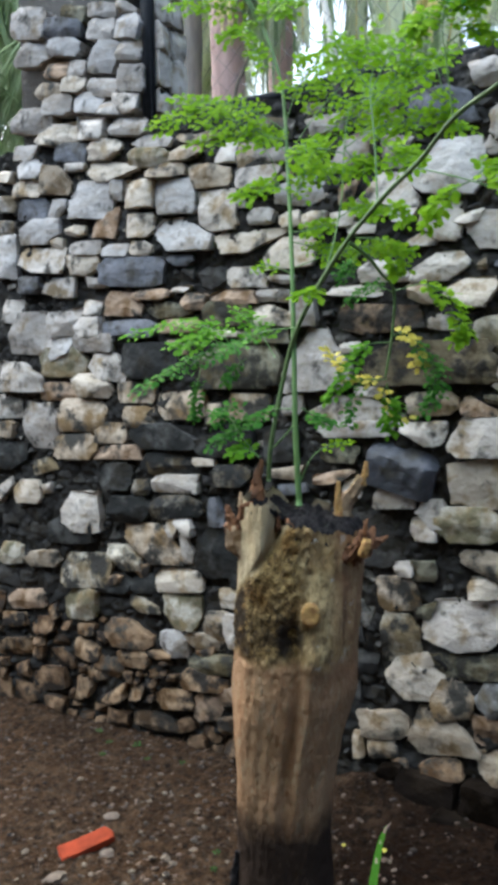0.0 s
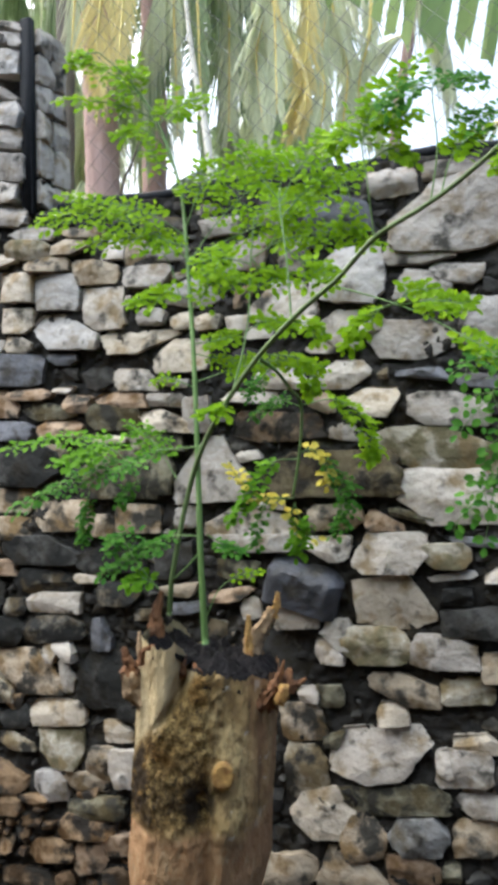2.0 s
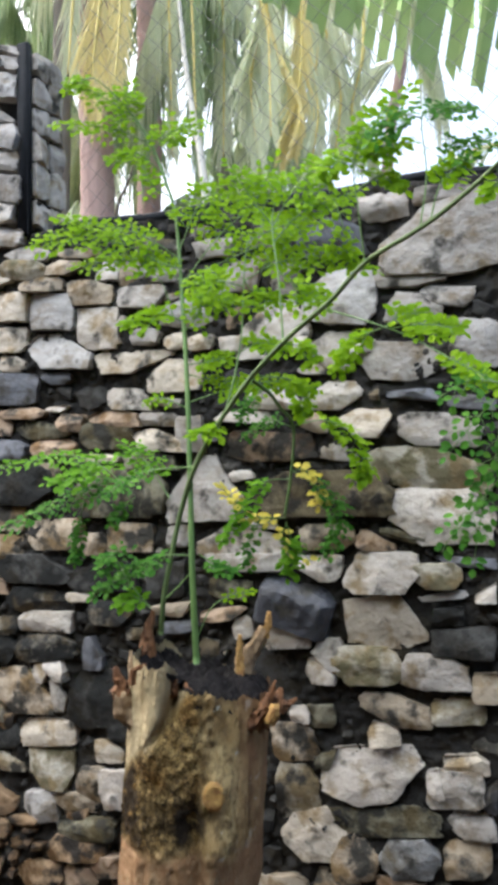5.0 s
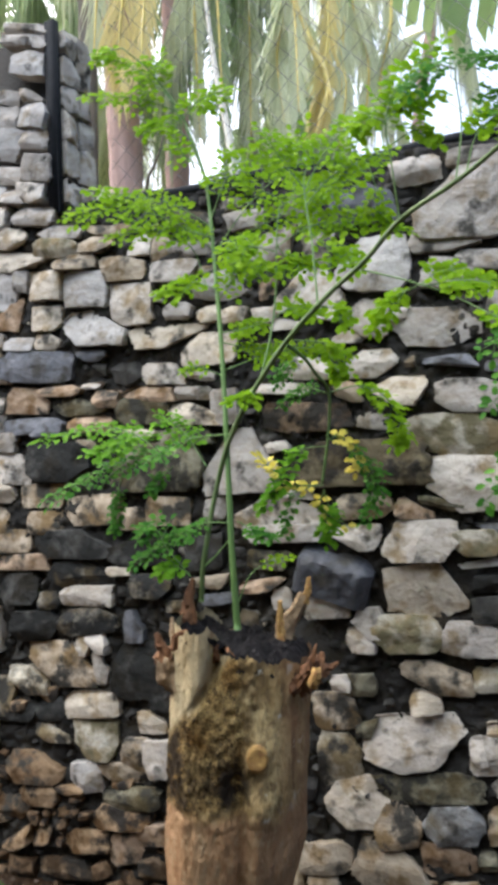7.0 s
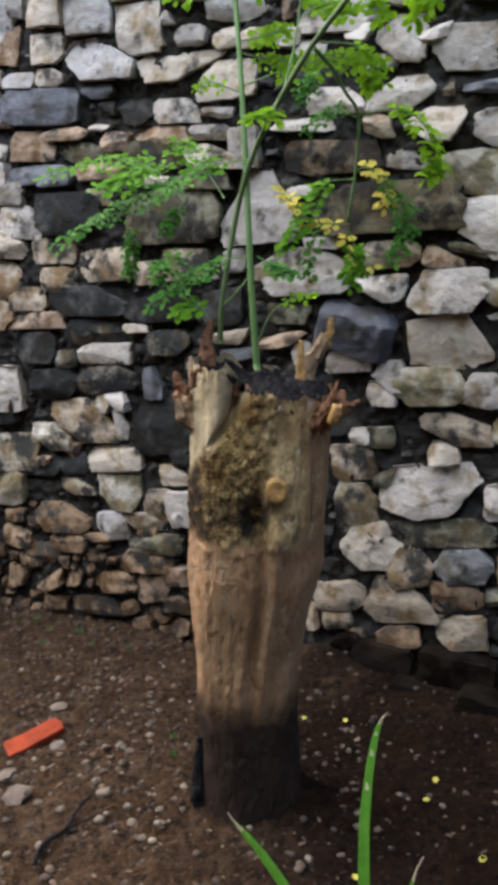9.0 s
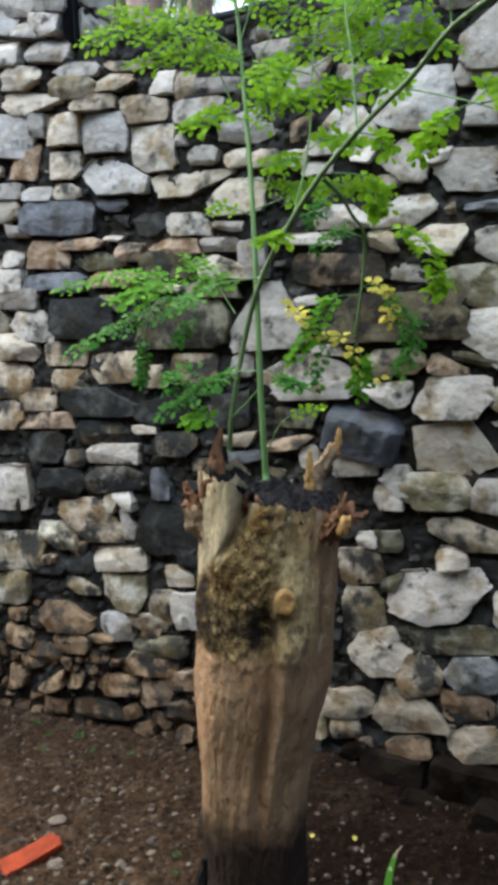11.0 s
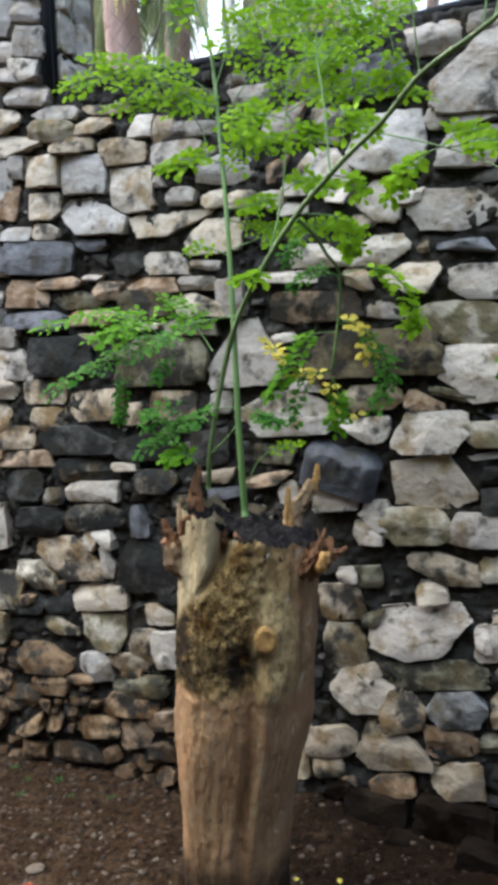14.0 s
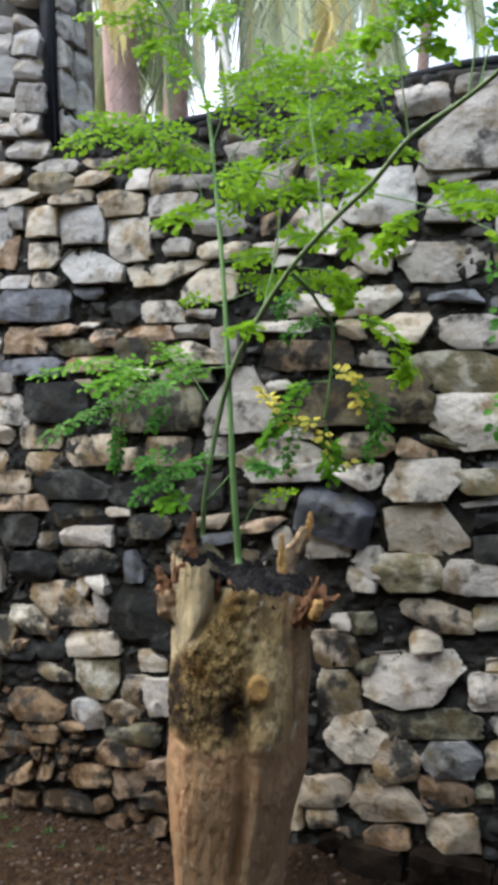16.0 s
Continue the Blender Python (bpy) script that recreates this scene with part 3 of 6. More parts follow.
stone("a", -1.583, 0.645, 0.244, 0.141, 3, cuts="57015701")
stone("m", -0.677, 0.653, 0.081, 0.060, 6, cuts="22221313")
stone("w", -0.730, 0.655, 0.055, 0.045, 5, cuts="22122424")
stone("t", -0.490, 0.687, 0.182, 0.093, 5, cuts="67016512")
stone("k", -1.947, 0.671, 0.230, 0.120, 5, cuts="12111245")
stone("v", -0.341, 0.700, 0.136, 0.069, 5, cuts="22113514")
stone("w", -1.517, 0.711, 0.068, 0.081, 2, cuts="22343434")
stone("w", -1.883, 0.732, 0.169, 0.152, 4, cuts="53100035", out=0.02)
stone("b", -1.335, 0.769, 0.066, 0.097, 8, cuts="11116713")
stone("t", -0.270, 0.760, 0.072, 0.070, 5, cuts="12112223")
stone("w", -0.675, 0.769, 0.079, 0.069, 4, cuts="25016724")
stone("s", -1.494, 0.774, 0.208, 0.082, 8, cuts="23223434")
stone("c", -2.146, 0.785, 0.135, 0.088, 3, cuts="13231234")
stone("g", -0.396, 0.788, 0.182, 0.090, 4, cuts="52024426")
stone("w", -2.259, 0.788, 0.099, 0.047, 39, -24, 0.001, -0.003)
stone("v", -0.558, 0.793, 0.181, 0.100, 4, cuts="34232513")
stone("w", -0.653, 0.811, 0.092, 0.083, 4, cuts="67012435")
stone("w", -2.054, 0.800, 0.054, 0.036, 13, -13, 0.001, 0.001)
stone("d", -1.206, 0.830, 0.057, 0.033, 4, -2, 0.001, -0.000)
stone("w", -1.495, 0.849, 0.188, 0.066, 1, cuts="00010024")
stone("w", -0.756, 0.849, 0.125, 0.060, 4, cuts="12034613")
stone("b", -1.069, 0.856, 0.105, 0.034, 5, 1, -0.002, 0.002)
stone("k", -0.323, 0.861, 0.156, 0.070, 5, -6, 0.000, 0.004)
stone("w", -0.885, 0.863, 0.056, 0.059, 17, -6, -0.002, -0.001)
stone("d", -2.066, 0.883, 0.103, 0.057, 13, 21, -0.010, -0.003)
stone("s", -1.279, 0.884, 0.147, 0.070, 3, cuts="24352324")
stone("p", -0.945, 0.896, 0.129, 0.051, 11, -46, 0.011, 0.003)
stone("s", -1.524, 0.911, 0.212, 0.082, 6, cuts="35124624")
stone("t", -1.094, 0.903, 0.113, 0.036, 5, -18, 0.009, 0.006)
stone("c", -0.506, 0.905, 0.216, 0.144, 3, cuts="41324862")
stone("k", -2.224, 0.913, 0.159, 0.114, 5, -12, 0.003, -0.003)
stone("c", -1.378, 0.924, 0.083, 0.027, 3, cuts="34013301")
stone("k", -0.354, 0.921, 0.070, 0.045, 6, -4, 0.002, 0.001)
stone("p", -1.740, 0.942, 0.232, 0.050, 2, cuts="12102346")
stone("m", -0.922, 0.965, 0.117, 0.056, -1, -15, 0.001, -0.000)
stone("a", -1.902, 0.956, 0.201, 0.096, 2, cuts="12342323")
stone("l", -0.370, 0.968, 0.119, 0.020, 10, 23, -0.002, 0.002)
stone("w", -0.269, 0.974, 0.053, 0.036, 18, -18, 0.000, 0.008)
stone("k", -1.106, 0.979, 0.124, 0.096, 7, -3, 0.000, 0.002)
stone("k", -1.301, 0.979, 0.217, 0.077, 5, 5, -0.002, 0.005)
stone("k", -1.539, 1.000, 0.268, 0.090, 2, cuts="26114714")
stone("a", -1.750, 1.006, 0.138, 0.076, 1, cuts="11120112")
stone("t", -2.247, 1.010, 0.101, 0.062, -1, -9, 0.004, 0.002)
stone("w", -0.516, 1.020, 0.203, 0.109, 2, cuts="22361137")
stone("v", -0.378, 1.018, 0.119, 0.067, 2, cuts="34242312")
stone("w", -0.677, 1.026, 0.136, 0.072, 2, cuts="67240101")
stone("g", -2.072, 1.027, 0.178, 0.166, 0, cuts="36112424")
stone("b", -0.309, 1.052, 0.135, 0.033, -1, 38, 0.010, 0.001)
stone("a", -1.872, 1.065, 0.218, 0.121, 0, cuts="01242324")
stone("a", -1.620, 1.062, 0.140, 0.073, 1, cuts="22321213")
stone("a", -1.335, 1.075, 0.092, 0.066, 1, cuts="23242322")
stone("w", -0.886, 1.092, 0.253, 0.087, 1, cuts="12124646")
stone("g", -0.873, 1.036, 0.248, 0.048, 2, cuts="25121000")
stone("a", -1.461, 1.101, 0.185, 0.095, 1, cuts="24121411")
stone("p", -0.530, 1.102, 0.100, 0.056, 1, cuts="23008824")
stone("a", -1.215, 1.095, 0.156, 0.086, 1, cuts="12011213")
stone("m", -0.462, 1.112, 0.119, 0.026, -14, cuts="12341234")
stone("t", -0.649, 1.107, 0.146, 0.069, 3, cuts="12342423")
stone("g", -1.066, 1.102, 0.067, 0.064, 1, cuts="12231122")
stone("a", -1.639, 1.144, 0.156, 0.079, 0, cuts="12110212")
stone("p", -1.987, 1.146, 0.185, 0.068, 0, cuts="11223534")
stone("w", -0.833, 1.140, 0.086, 0.029, -2, 18, 0.000, 0.002)
stone("w", -0.371, 1.162, 0.254, 0.145, 0, cuts="45013501")
stone("c", -1.820, 1.163, 0.162, 0.090, -1, cuts="25124523")
stone("w", -2.159, 1.199, 0.216, 0.111, -1, cuts="01015601")
stone("u", -0.659, 1.215, 0.384, 0.120, 0, cuts="13111235")
stone("m", -1.244, 1.218, 0.292, 0.148, 0, cuts="12212434")
stone("w", -1.760, 1.224, 0.174, 0.099, -1, cuts="46003735")
stone("g", -0.996, 1.232, 0.229, 0.187, -0, cuts="11114758")
stone("l", -1.959, 1.305, 0.130, 0.088, 14, cuts="13351335")
stone("k", -1.581, 1.242, 0.242, 0.119, -0, cuts="23442213")
stone("v", -1.951, 1.245, 0.214, 0.104, -2, cuts="12223524")
stone("w", -0.886, 1.265, 0.064, 0.032, 8, 20, 0.000, -0.001)
stone("v", -0.394, 1.271, 0.299, 0.115, -1, cuts="54105512")
stone("t", -1.486, 1.281, 0.084, 0.050, 1, 14, -0.003, 0.001)
stone("g", -1.815, 1.307, 0.185, 0.066, -2, cuts="22111223")
stone("g", -1.839, 1.349, 0.144, 0.110, -2, cuts="46230124")
stone("m", -1.151, 1.305, 0.155, 0.048, -3, 18, 0.002, 0.000)
stone("c", -1.300, 1.317, 0.108, 0.024, 0, -12, 0.002, -0.001)
stone("g", -0.621, 1.320, 0.087, 0.051, 1, 23, -0.010, 0.005)
stone("n", -0.801, 1.338, 0.248, 0.077, -2, 2, -0.008, -0.006)
stone("p", -1.460, 1.349, 0.161, 0.049, -1, cuts="14233324")
stone("g", -2.117, 1.352, 0.204, 0.158, -2, cuts="11110146")
stone("w", -1.833, 1.359, 0.119, 0.074, -2, cuts="25110035")
stone("b", -1.611, 1.347, 0.119, 0.060, -1, cuts="11144400")
stone("b", -1.689, 1.353, 0.166, 0.052, 1, 13, 0.001, -0.001)
stone("m", -1.289, 1.377, 0.180, 0.079, -2, cuts="23221323")
stone("c", -1.120, 1.363, 0.166, 0.069, -1, cuts="26016713")
stone("g", -1.029, 1.378, 0.082, 0.097, 1, 3, -0.002, -0.000)
stone("g", -0.367, 1.371, 0.213, 0.088, -2, cuts="34115512")
stone("g", -1.929, 1.377, 0.169, 0.095, 4, cuts="01360113")
stone("c", -0.552, 1.392, 0.148, 0.080, -2, cuts="55371354")
stone("m", -1.504, 1.401, 0.193, 0.055, -1, cuts="34335634")
stone("t", -0.688, 1.401, 0.069, 0.060, -9, 19, -0.005, 0.004)
stone("w", -0.861, 1.417, 0.182, 0.036, -4, -12, 0.000, 0.004)
stone("w", -2.186, 1.429, 0.107, 0.089, -3, cuts="12232323")
stone("g", -1.120, 1.420, 0.116, 0.038, -2, cuts="11232411")
stone("p", -1.404, 1.419, 0.088, 0.057, -2, cuts="35121224")
stone("p", -1.269, 1.425, 0.176, 0.051, -2, cuts="36212235")
stone("p", -1.685, 1.431, 0.159, 0.085, -3, cuts="00004624")
stone("w", -1.810, 1.423, 0.081, 0.055, -4, cuts="11120122")
stone("b", -0.292, 1.435, 0.116, 0.036, -7, 5, 0.000, -0.001)
stone("p", -1.569, 1.452, 0.161, 0.038, -2, cuts="24343434")
stone("b", -0.435, 1.457, 0.126, 0.030, -3, 35, -0.008, 0.005)
stone("w", -1.452, 1.460, 0.066, 0.023, 0, -37, 0.007, 0.002)
stone("g", -1.099, 1.465, 0.088, 0.026, -4, 4, 0.004, 0.001)
stone("w", -0.789, 1.464, 0.153, 0.065, -3, cuts="13214734")
stone("w", -0.635, 1.464, 0.162, 0.078, -3, cuts="01462357")
stone("w", -1.216, 1.480, 0.148, 0.065, -3, cuts="24003722")
stone("g", -1.963, 1.501, 0.155, 0.072, -4, cuts="53000025")
stone("g", -1.789, 1.503, 0.083, 0.033, -6, 4, -0.000, -0.002)
stone("b", -1.641, 1.526, 0.277, 0.098, -5, cuts="22221123")
stone("b", -2.098, 1.516, 0.114, 0.062, -4, cuts="12341001")
stone("w", -0.681, 1.538, 0.086, 0.035, -3, cuts="22142246")
stone("c", -1.075, 1.539, 0.181, 0.096, -3, cuts="12121447")
stone("g", -0.460, 1.542, 0.223, 0.096, -4, cuts="25441224")
stone("b", -1.455, 1.550, 0.110, 0.040, -3, cuts="45352223")
stone("c", -1.844, 1.565, 0.143, 0.074, -5, cuts="01551401")
stone("l", -0.278, 1.577, 0.127, 0.120, -4, cuts="11214200")
stone("w", -0.557, 1.579, 0.069, 0.026, 14, -6, 0.009, 0.004)
stone("w", -0.633, 1.577, 0.126, 0.106, -4, cuts="65112744")
stone("w", -0.852, 1.586, 0.086, 0.035, -3, 7, 0.004, -0.001)
stone("c", -1.199, 1.583, 0.252, 0.069, -3, cuts="15690013")
stone("c", -1.600, 1.601, 0.096, 0.053, -3, cuts="13335500")
stone("l", -1.704, 1.603, 0.117, 0.044, -5, cuts="12132334")
stone("w", -0.732, 1.609, 0.072, 0.048, 7, -21, 0.010, 0.008)
stone("w", -2.032, 1.597, 0.225, 0.089, -5, cuts="44121013")
stone("w", -0.906, 1.613, 0.069, 0.044, -2, -1, 0.005, 0.001)
stone("l", -2.196, 1.619, 0.092, 0.167, -5, cuts="00130000")
stone("c", -0.994, 1.622, 0.072, 0.043, 1, -6, 0.004, -0.000)
stone("g", -1.833, 1.622, 0.143, 0.050, -5, cuts="22121223")
stone("l", -1.438, 1.627, 0.223, 0.107, -4, cuts="36016623")
stone("c", -1.073, 1.633, 0.067, 0.048, 3, 2, 0.002, -0.000)
stone("c", -1.958, 1.648, 0.058, 0.043, -12, 10, 0.000, 0.001)
stone("g", -1.167, 1.650, 0.092, 0.051, -4, cuts="24223334")
stone("c", -1.603, 1.671, 0.109, 0.080, -4, cuts="10341100")
stone("w", -0.776, 1.669, 0.195, 0.124, -5, cuts="12124748")
stone("p", -0.894, 1.681, 0.052, 0.058, 9, -24, 0.007, 0.004)
stone("c", -1.881, 1.682, 0.087, 0.037, -6, 5, 0.001, 0.002)
stone("g", -0.425, 1.670, 0.144, 0.082, -5, cuts="00122525")
stone("w", -1.312, 1.687, 0.143, 0.124, -4, cuts="32121002")
stone("l", -2.040, 1.696, 0.198, 0.095, -6, cuts="12450045")
stone("p", -1.748, 1.696, 0.107, 0.103, -6, cuts="00101237")
stone("g", -1.232, 1.696, 0.038, 0.038, 1, 19, -0.003, 0.000)
stone("g", -0.347, 1.693, 0.131, 0.050, -5, cuts="35240013")
stone("l", -1.038, 1.704, 0.167, 0.087, 4, 23, -0.017, 0.010)
stone("l", -0.610, 1.714, 0.204, 0.141, -5, cuts="23231546")
stone("l", -1.464, 1.743, 0.158, 0.111, -5, cuts="01120223")
stone("g", -1.087, 1.754, 0.072, 0.022, -1, 2, 0.004, 0.001)
stone("g", -1.171, 1.761, 0.160, 0.067, -5, cuts="13372112")
stone("l", -1.956, 1.765, 0.089, 0.062, -6, cuts="11461134")
stone("c", -1.599, 1.769, 0.113, 0.090, -5, cuts="00000100")
stone("l", -1.804, 1.773, 0.199, 0.123, -7, cuts="10150036")
stone("b", -2.072, 1.774, 0.153, 0.080, -7, cuts="12122323")
stone("t", -1.336, 1.788, 0.160, 0.075, -5, cuts="26115312")
stone("g", -0.893, 1.791, 0.155, 0.085, 6, -6, 0.015, 0.006)
stone("g", -1.692, 1.793, 0.047, 0.071, -7, cuts="11011101")
stone("g", -0.354, 1.843, 0.296, 0.205, -6, cuts="13420157")
stone("g", -0.434, 1.756, 0.179, 0.076, -6, cuts="12540124")
stone("g", -1.121, 1.818, 0.150, 0.039, -6, -9, 0.004, -0.003)
stone("t", -1.210, 1.830, 0.067, 0.072, -6, cuts="12451222")
stone("t", -1.494, 1.829, 0.158, 0.057, -5, cuts="14422546")
stone("w", -1.280, 1.848, 0.084, 0.063, -6, cuts="02100048")
stone("c", -2.088, 1.849, 0.153, 0.066, -7, cuts="01233334")
stone("c", -1.709, 1.851, 0.222, 0.065, -8, cuts="34670012")
stone("t", -1.429, 1.869, 0.148, 0.052, -6, cuts="11462458")
stone("b", -0.630, 1.866, 0.168, 0.094, 1, 2, -0.011, 0.004)
stone("t", -1.953, 1.859, 0.141, 0.101, -8, cuts="11115712")
stone("v", -1.559, 1.872, 0.165, 0.060, -9, cuts="13232324")
stone("g", -0.952, 1.874, 0.111, 0.051, -3, 2, 0.008, -0.003)
stone("g", -1.870, 1.888, 0.087, 0.028, -7, 0, 0.001, -0.000)
stone("c", -2.200, 1.902, 0.073, 0.043, -10, -1, 0.002, -0.002)
stone("t", -1.383, 1.909, 0.161, 0.035, -6, cuts="35350413")
stone("l", -2.071, 1.911, 0.111, 0.072, -8, cuts="13220044")
stone("c", -1.740, 1.925, 0.153, 0.071, -9, cuts="05562234")
stone("g", -1.546, 1.923, 0.156, 0.045, -6, cuts="25132448")
stone("g", -0.496, 1.929, 0.125, 0.072, 1, 14, 0.003, 0.002)
stone("g", -0.322, 1.939, 0.197, 0.048, 2, 6, 0.003, -0.006)
stone("b", -1.888, 1.941, 0.142, 0.067, -9, cuts="11010113")
stone("g", -2.096, 1.969, 0.109, 0.053, -7, -14, 0.005, 0.001)
stone("g", -1.638, 1.983, 0.163, 0.060, -10, cuts="14231236")
stone("w", -1.793, 2.002, 0.124, 0.077, -10, cuts="12220101")
stone("c", -1.940, 2.008, 0.177, 0.079, -9, cuts="12232346")
stone("g", -1.720, 2.053, 0.079, 0.055, -7, 23, -0.009, 0.001)
stone("w", -1.647, 2.052, 0.113, 0.064, -10, cuts="54330101")
stone("g", -2.053, 2.067, 0.195, 0.089, -10, cuts="02341335")
stone("l", -1.802, 2.085, 0.125, 0.067, -10, cuts="12341234")
stone("g", -1.938, 2.103, 0.134, 0.076, -10, cuts="23331332")
stone("g", -1.744, 2.123, 0.129, 0.061, -11, cuts="12131212")
stone("g", -1.623, 2.125, 0.111, 0.090, -11, cuts="12131223")
stone("c", -1.863, 2.155, 0.110, 0.055, -11, cuts="12332233")
stone("t", -1.979, 2.155, 0.120, 0.054, -10, cuts="23232334")
stone("g", -1.849, 2.202, 0.085, 0.053, -11, cuts="22222222")
stone("g", -1.627, 2.215, 0.105, 0.063, -12, cuts="12122323")
stone("l", -1.740, 2.216, 0.128, 0.101, -11, cuts="01230046")
stone("p", -1.940, 2.216, 0.114, 0.063, -11, cuts="12340123")
stone("l", -1.901, 2.280, 0.148, 0.062, -12, cuts="22123322")
stone("l", -1.628, 2.287, 0.112, 0.080, -13, cuts="20014523")
stone("g", -2.045, 2.292, 0.187, 0.100, -12, cuts="11450058")
stone("g", -1.742, 2.301, 0.116, 0.072, -13, cuts="12111122")
stone("g", -1.637, 2.341, 0.090, 0.045, -24, 22, 0.005, -0.003)
stone("b", -1.902, 2.343, 0.180, 0.061, -13, cuts="22112222")
stone("g", -1.740, 2.364, 0.116, 0.048, -13, cuts="11121122")
stone("m", -1.851, 2.374, 0.097, 0.053, -13, cuts="11111122")
stone("g", -2.056, 2.390, 0.170, 0.109, -13, cuts="22112233")
stone("l", -1.641, 2.445, 0.126, 0.077, -18, 13, -0.001, 0.001)
stone("g", -1.601, 2.502, 0.049, 0.035, -16, 12, 0.001, -0.000)
stone("g", -1.687, 2.523, 0.103, 0.035, -10, 2, 0.002, -0.001)
stone("g", -1.659, 2.530, 0.176, 0.056, -8, 6, 0.000, -0.004)
stone("g", -1.652, 2.557, 0.161, 0.032, -13, 4, 0.003, -0.001)
stone("w", -1.460, 0.715, 0.078, 0.062, 0, cuts="67013612")
stone("k", -1.733, 0.863, 0.147, 0.098, 3, cuts="23232323")
stone("k", -1.677, 0.755, 0.173, 0.096, 3, cuts="24242424")
stone("s", -1.626, 0.831, 0.081, 0.058, 3, cuts="23242423")
stone("k", -1.769, 0.498, 0.178, 0.074, 3, cuts="23232323")
stone("k", -1.631, 0.509, 0.111, 0.076, 3, cuts="23232323")
stone("k", -1.241, 0.554, 0.108, 0.050, 3, cuts="23232323")



def slate_block(x, z, w, h, tilt, lean):
    """A split slate prism: a front face, a sloping upper face and a broken end."""
    bm = bmesh.new()
    across, rise = 22, 14
    a, b = radians(tilt), radians(tilt + lean)
    u, v = Vector((math.cos(a), 0, math.sin(a))), Vector((-math.sin(b), 0, math.cos(b)))
    sheet = []
    for j in range(rise + 1):
        f = j / rise
        row = []
        for i in range(across + 1):
            g = i / across
            ridge = 0.70 + 0.05 * noise.noise(Vector((g * 4, 2, 0)))
            out = 0.038 + 0.008 * f / ridge if f < ridge else 0.046 - 0.055 * (f - ridge) / (1 - ridge)
            out -= max(0.0, g - 0.90) * 0.28 + max(0.0, 0.06 - g) * 0.25
            out += 0.004 * noise.noise(Vector((g * 9, f * 5, 7))) + 0.0025 * noise.noise(Vector((g * 24, f * 18, 3)))
            ragged = 0.02 * noise.noise(Vector((g * 5, f * 5, 11)))
            p = u * w * (g - 0.5 + ragged) + v * h * (f - 0.5 + ragged)
            row.append(bm.verts.new((p.x, -out, p.z)))
        sheet.append(row)
    for p, q in zip(sheet, sheet[1:]):
        for i in range(across):
            bm.faces.new((p[i], p[i + 1], q[i + 1], q[i]))
    rim = sheet[0] + [row[-1] for row in sheet[1:]] + sheet[-1][-2::-1] + [row[0] for row in sheet[-2:0:-1]]
    back = [bm.verts.new((p.co.x * 0.98, 0.06, p.co.z * 0.98)) for p in rim]
    for i in range(len(rim)):
        k = (i + 1) % len(rim)
        bm.faces.new((rim[k], rim[i], back[i], back[k]))
    part("stone", bm, STONE["h"], wall, at=(x, WALL_Y, z), crease=32)
    TAKEN[cells(x, z, w, h)] = True


slate_block(-0.739, 0.929, 0.196, 0.124, -15, -1)

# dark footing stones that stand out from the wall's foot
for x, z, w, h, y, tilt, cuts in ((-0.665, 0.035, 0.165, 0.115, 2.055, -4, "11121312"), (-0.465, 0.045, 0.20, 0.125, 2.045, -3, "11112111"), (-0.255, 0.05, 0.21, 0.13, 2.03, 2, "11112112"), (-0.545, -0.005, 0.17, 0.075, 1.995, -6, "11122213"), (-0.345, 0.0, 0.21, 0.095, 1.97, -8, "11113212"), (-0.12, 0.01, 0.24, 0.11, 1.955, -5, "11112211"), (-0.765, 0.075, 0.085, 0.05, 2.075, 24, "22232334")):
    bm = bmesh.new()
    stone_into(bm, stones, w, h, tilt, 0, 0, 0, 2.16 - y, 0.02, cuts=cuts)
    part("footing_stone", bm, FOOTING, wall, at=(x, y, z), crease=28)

# the pier's return face, beside the fence post: whitest stone paints its side light
for z, h, kind in ((2.05, 0.09, "w"), (2.15, 0.10, "w"), (2.25, 0.09, "w"), (2.345, 0.08, "w"), (2.43, 0.08, "w"), (2.515, 0.07, "w")):
    for y, w in ((0.047, 0.066), (0.117, 0.068)):
        bm = bmesh.new()
        stone_into(bm, stones, w * stones.uniform(0.95, 1.2), h * stones.uniform(0.95, 1.15), stones.uniform(-8, 8), 0, 0, 0, 0.03, 0.014)
        ob = part("stone", bm, STONE[kind], pier, at=(PIER_R + 0.003, WALL_Y + y + 0.012, z + stones.uniform(-0.01, 0.01)), crease=28)
        ob.rotation_euler = (0, 0, radians(90))

# small stones wedged between the large ones, and the wall's run beyond them
filler = random.Random(5)
dark, pale, brown = bmesh.new(), bmesh.new(), bmesh.new()
for size, tries, flat in ((0.15, 900, 0.6), (0.10, 2500, 0.6), (0.065, 6000, 0.6), (0.042, 9000, 0.62), (0.028, 9000, 0.7), (0.017, 12000, 0.75)):
    for _ in range(tries):
        x, z = filler.uniform(-2.9, 0.6), filler.uniform(-0.02, 1.965 - size * 0.55)
        w = size * filler.uniform(0.8, 1.3)
        h = w * filler.uniform(flat - 0.15, flat + 0.25)
        spot = cells(x, z, w, h)
        if TAKEN[spot].mean() > 0.06:
            continue
        TAKEN[spot] = True
        back = filler.uniform(0.006, 0.026) if size > 0.09 else filler.uniform(0.014, 0.032)
        target = pale if z > (0.14 if x > -1.1 else 0.95) and filler.random() < (0.7 if size > 0.09 else 0.12) else dark
        if x < -1.1 and z < 0.38 and size > 0.02:
            target, back = brown, filler.uniform(-0.012, 0.012)
        stone_into(target, filler, w * 1.1, h * 1.1, filler.uniform(-14, 14), 0, 0, 0, 0.05, 0.02, (x, WALL_Y + back, z), 16)
tagged(part("dark_chinking", dark, RUBBLE, wall, crease=25), "small blackened stones wedged in the joints", kind="stuff")
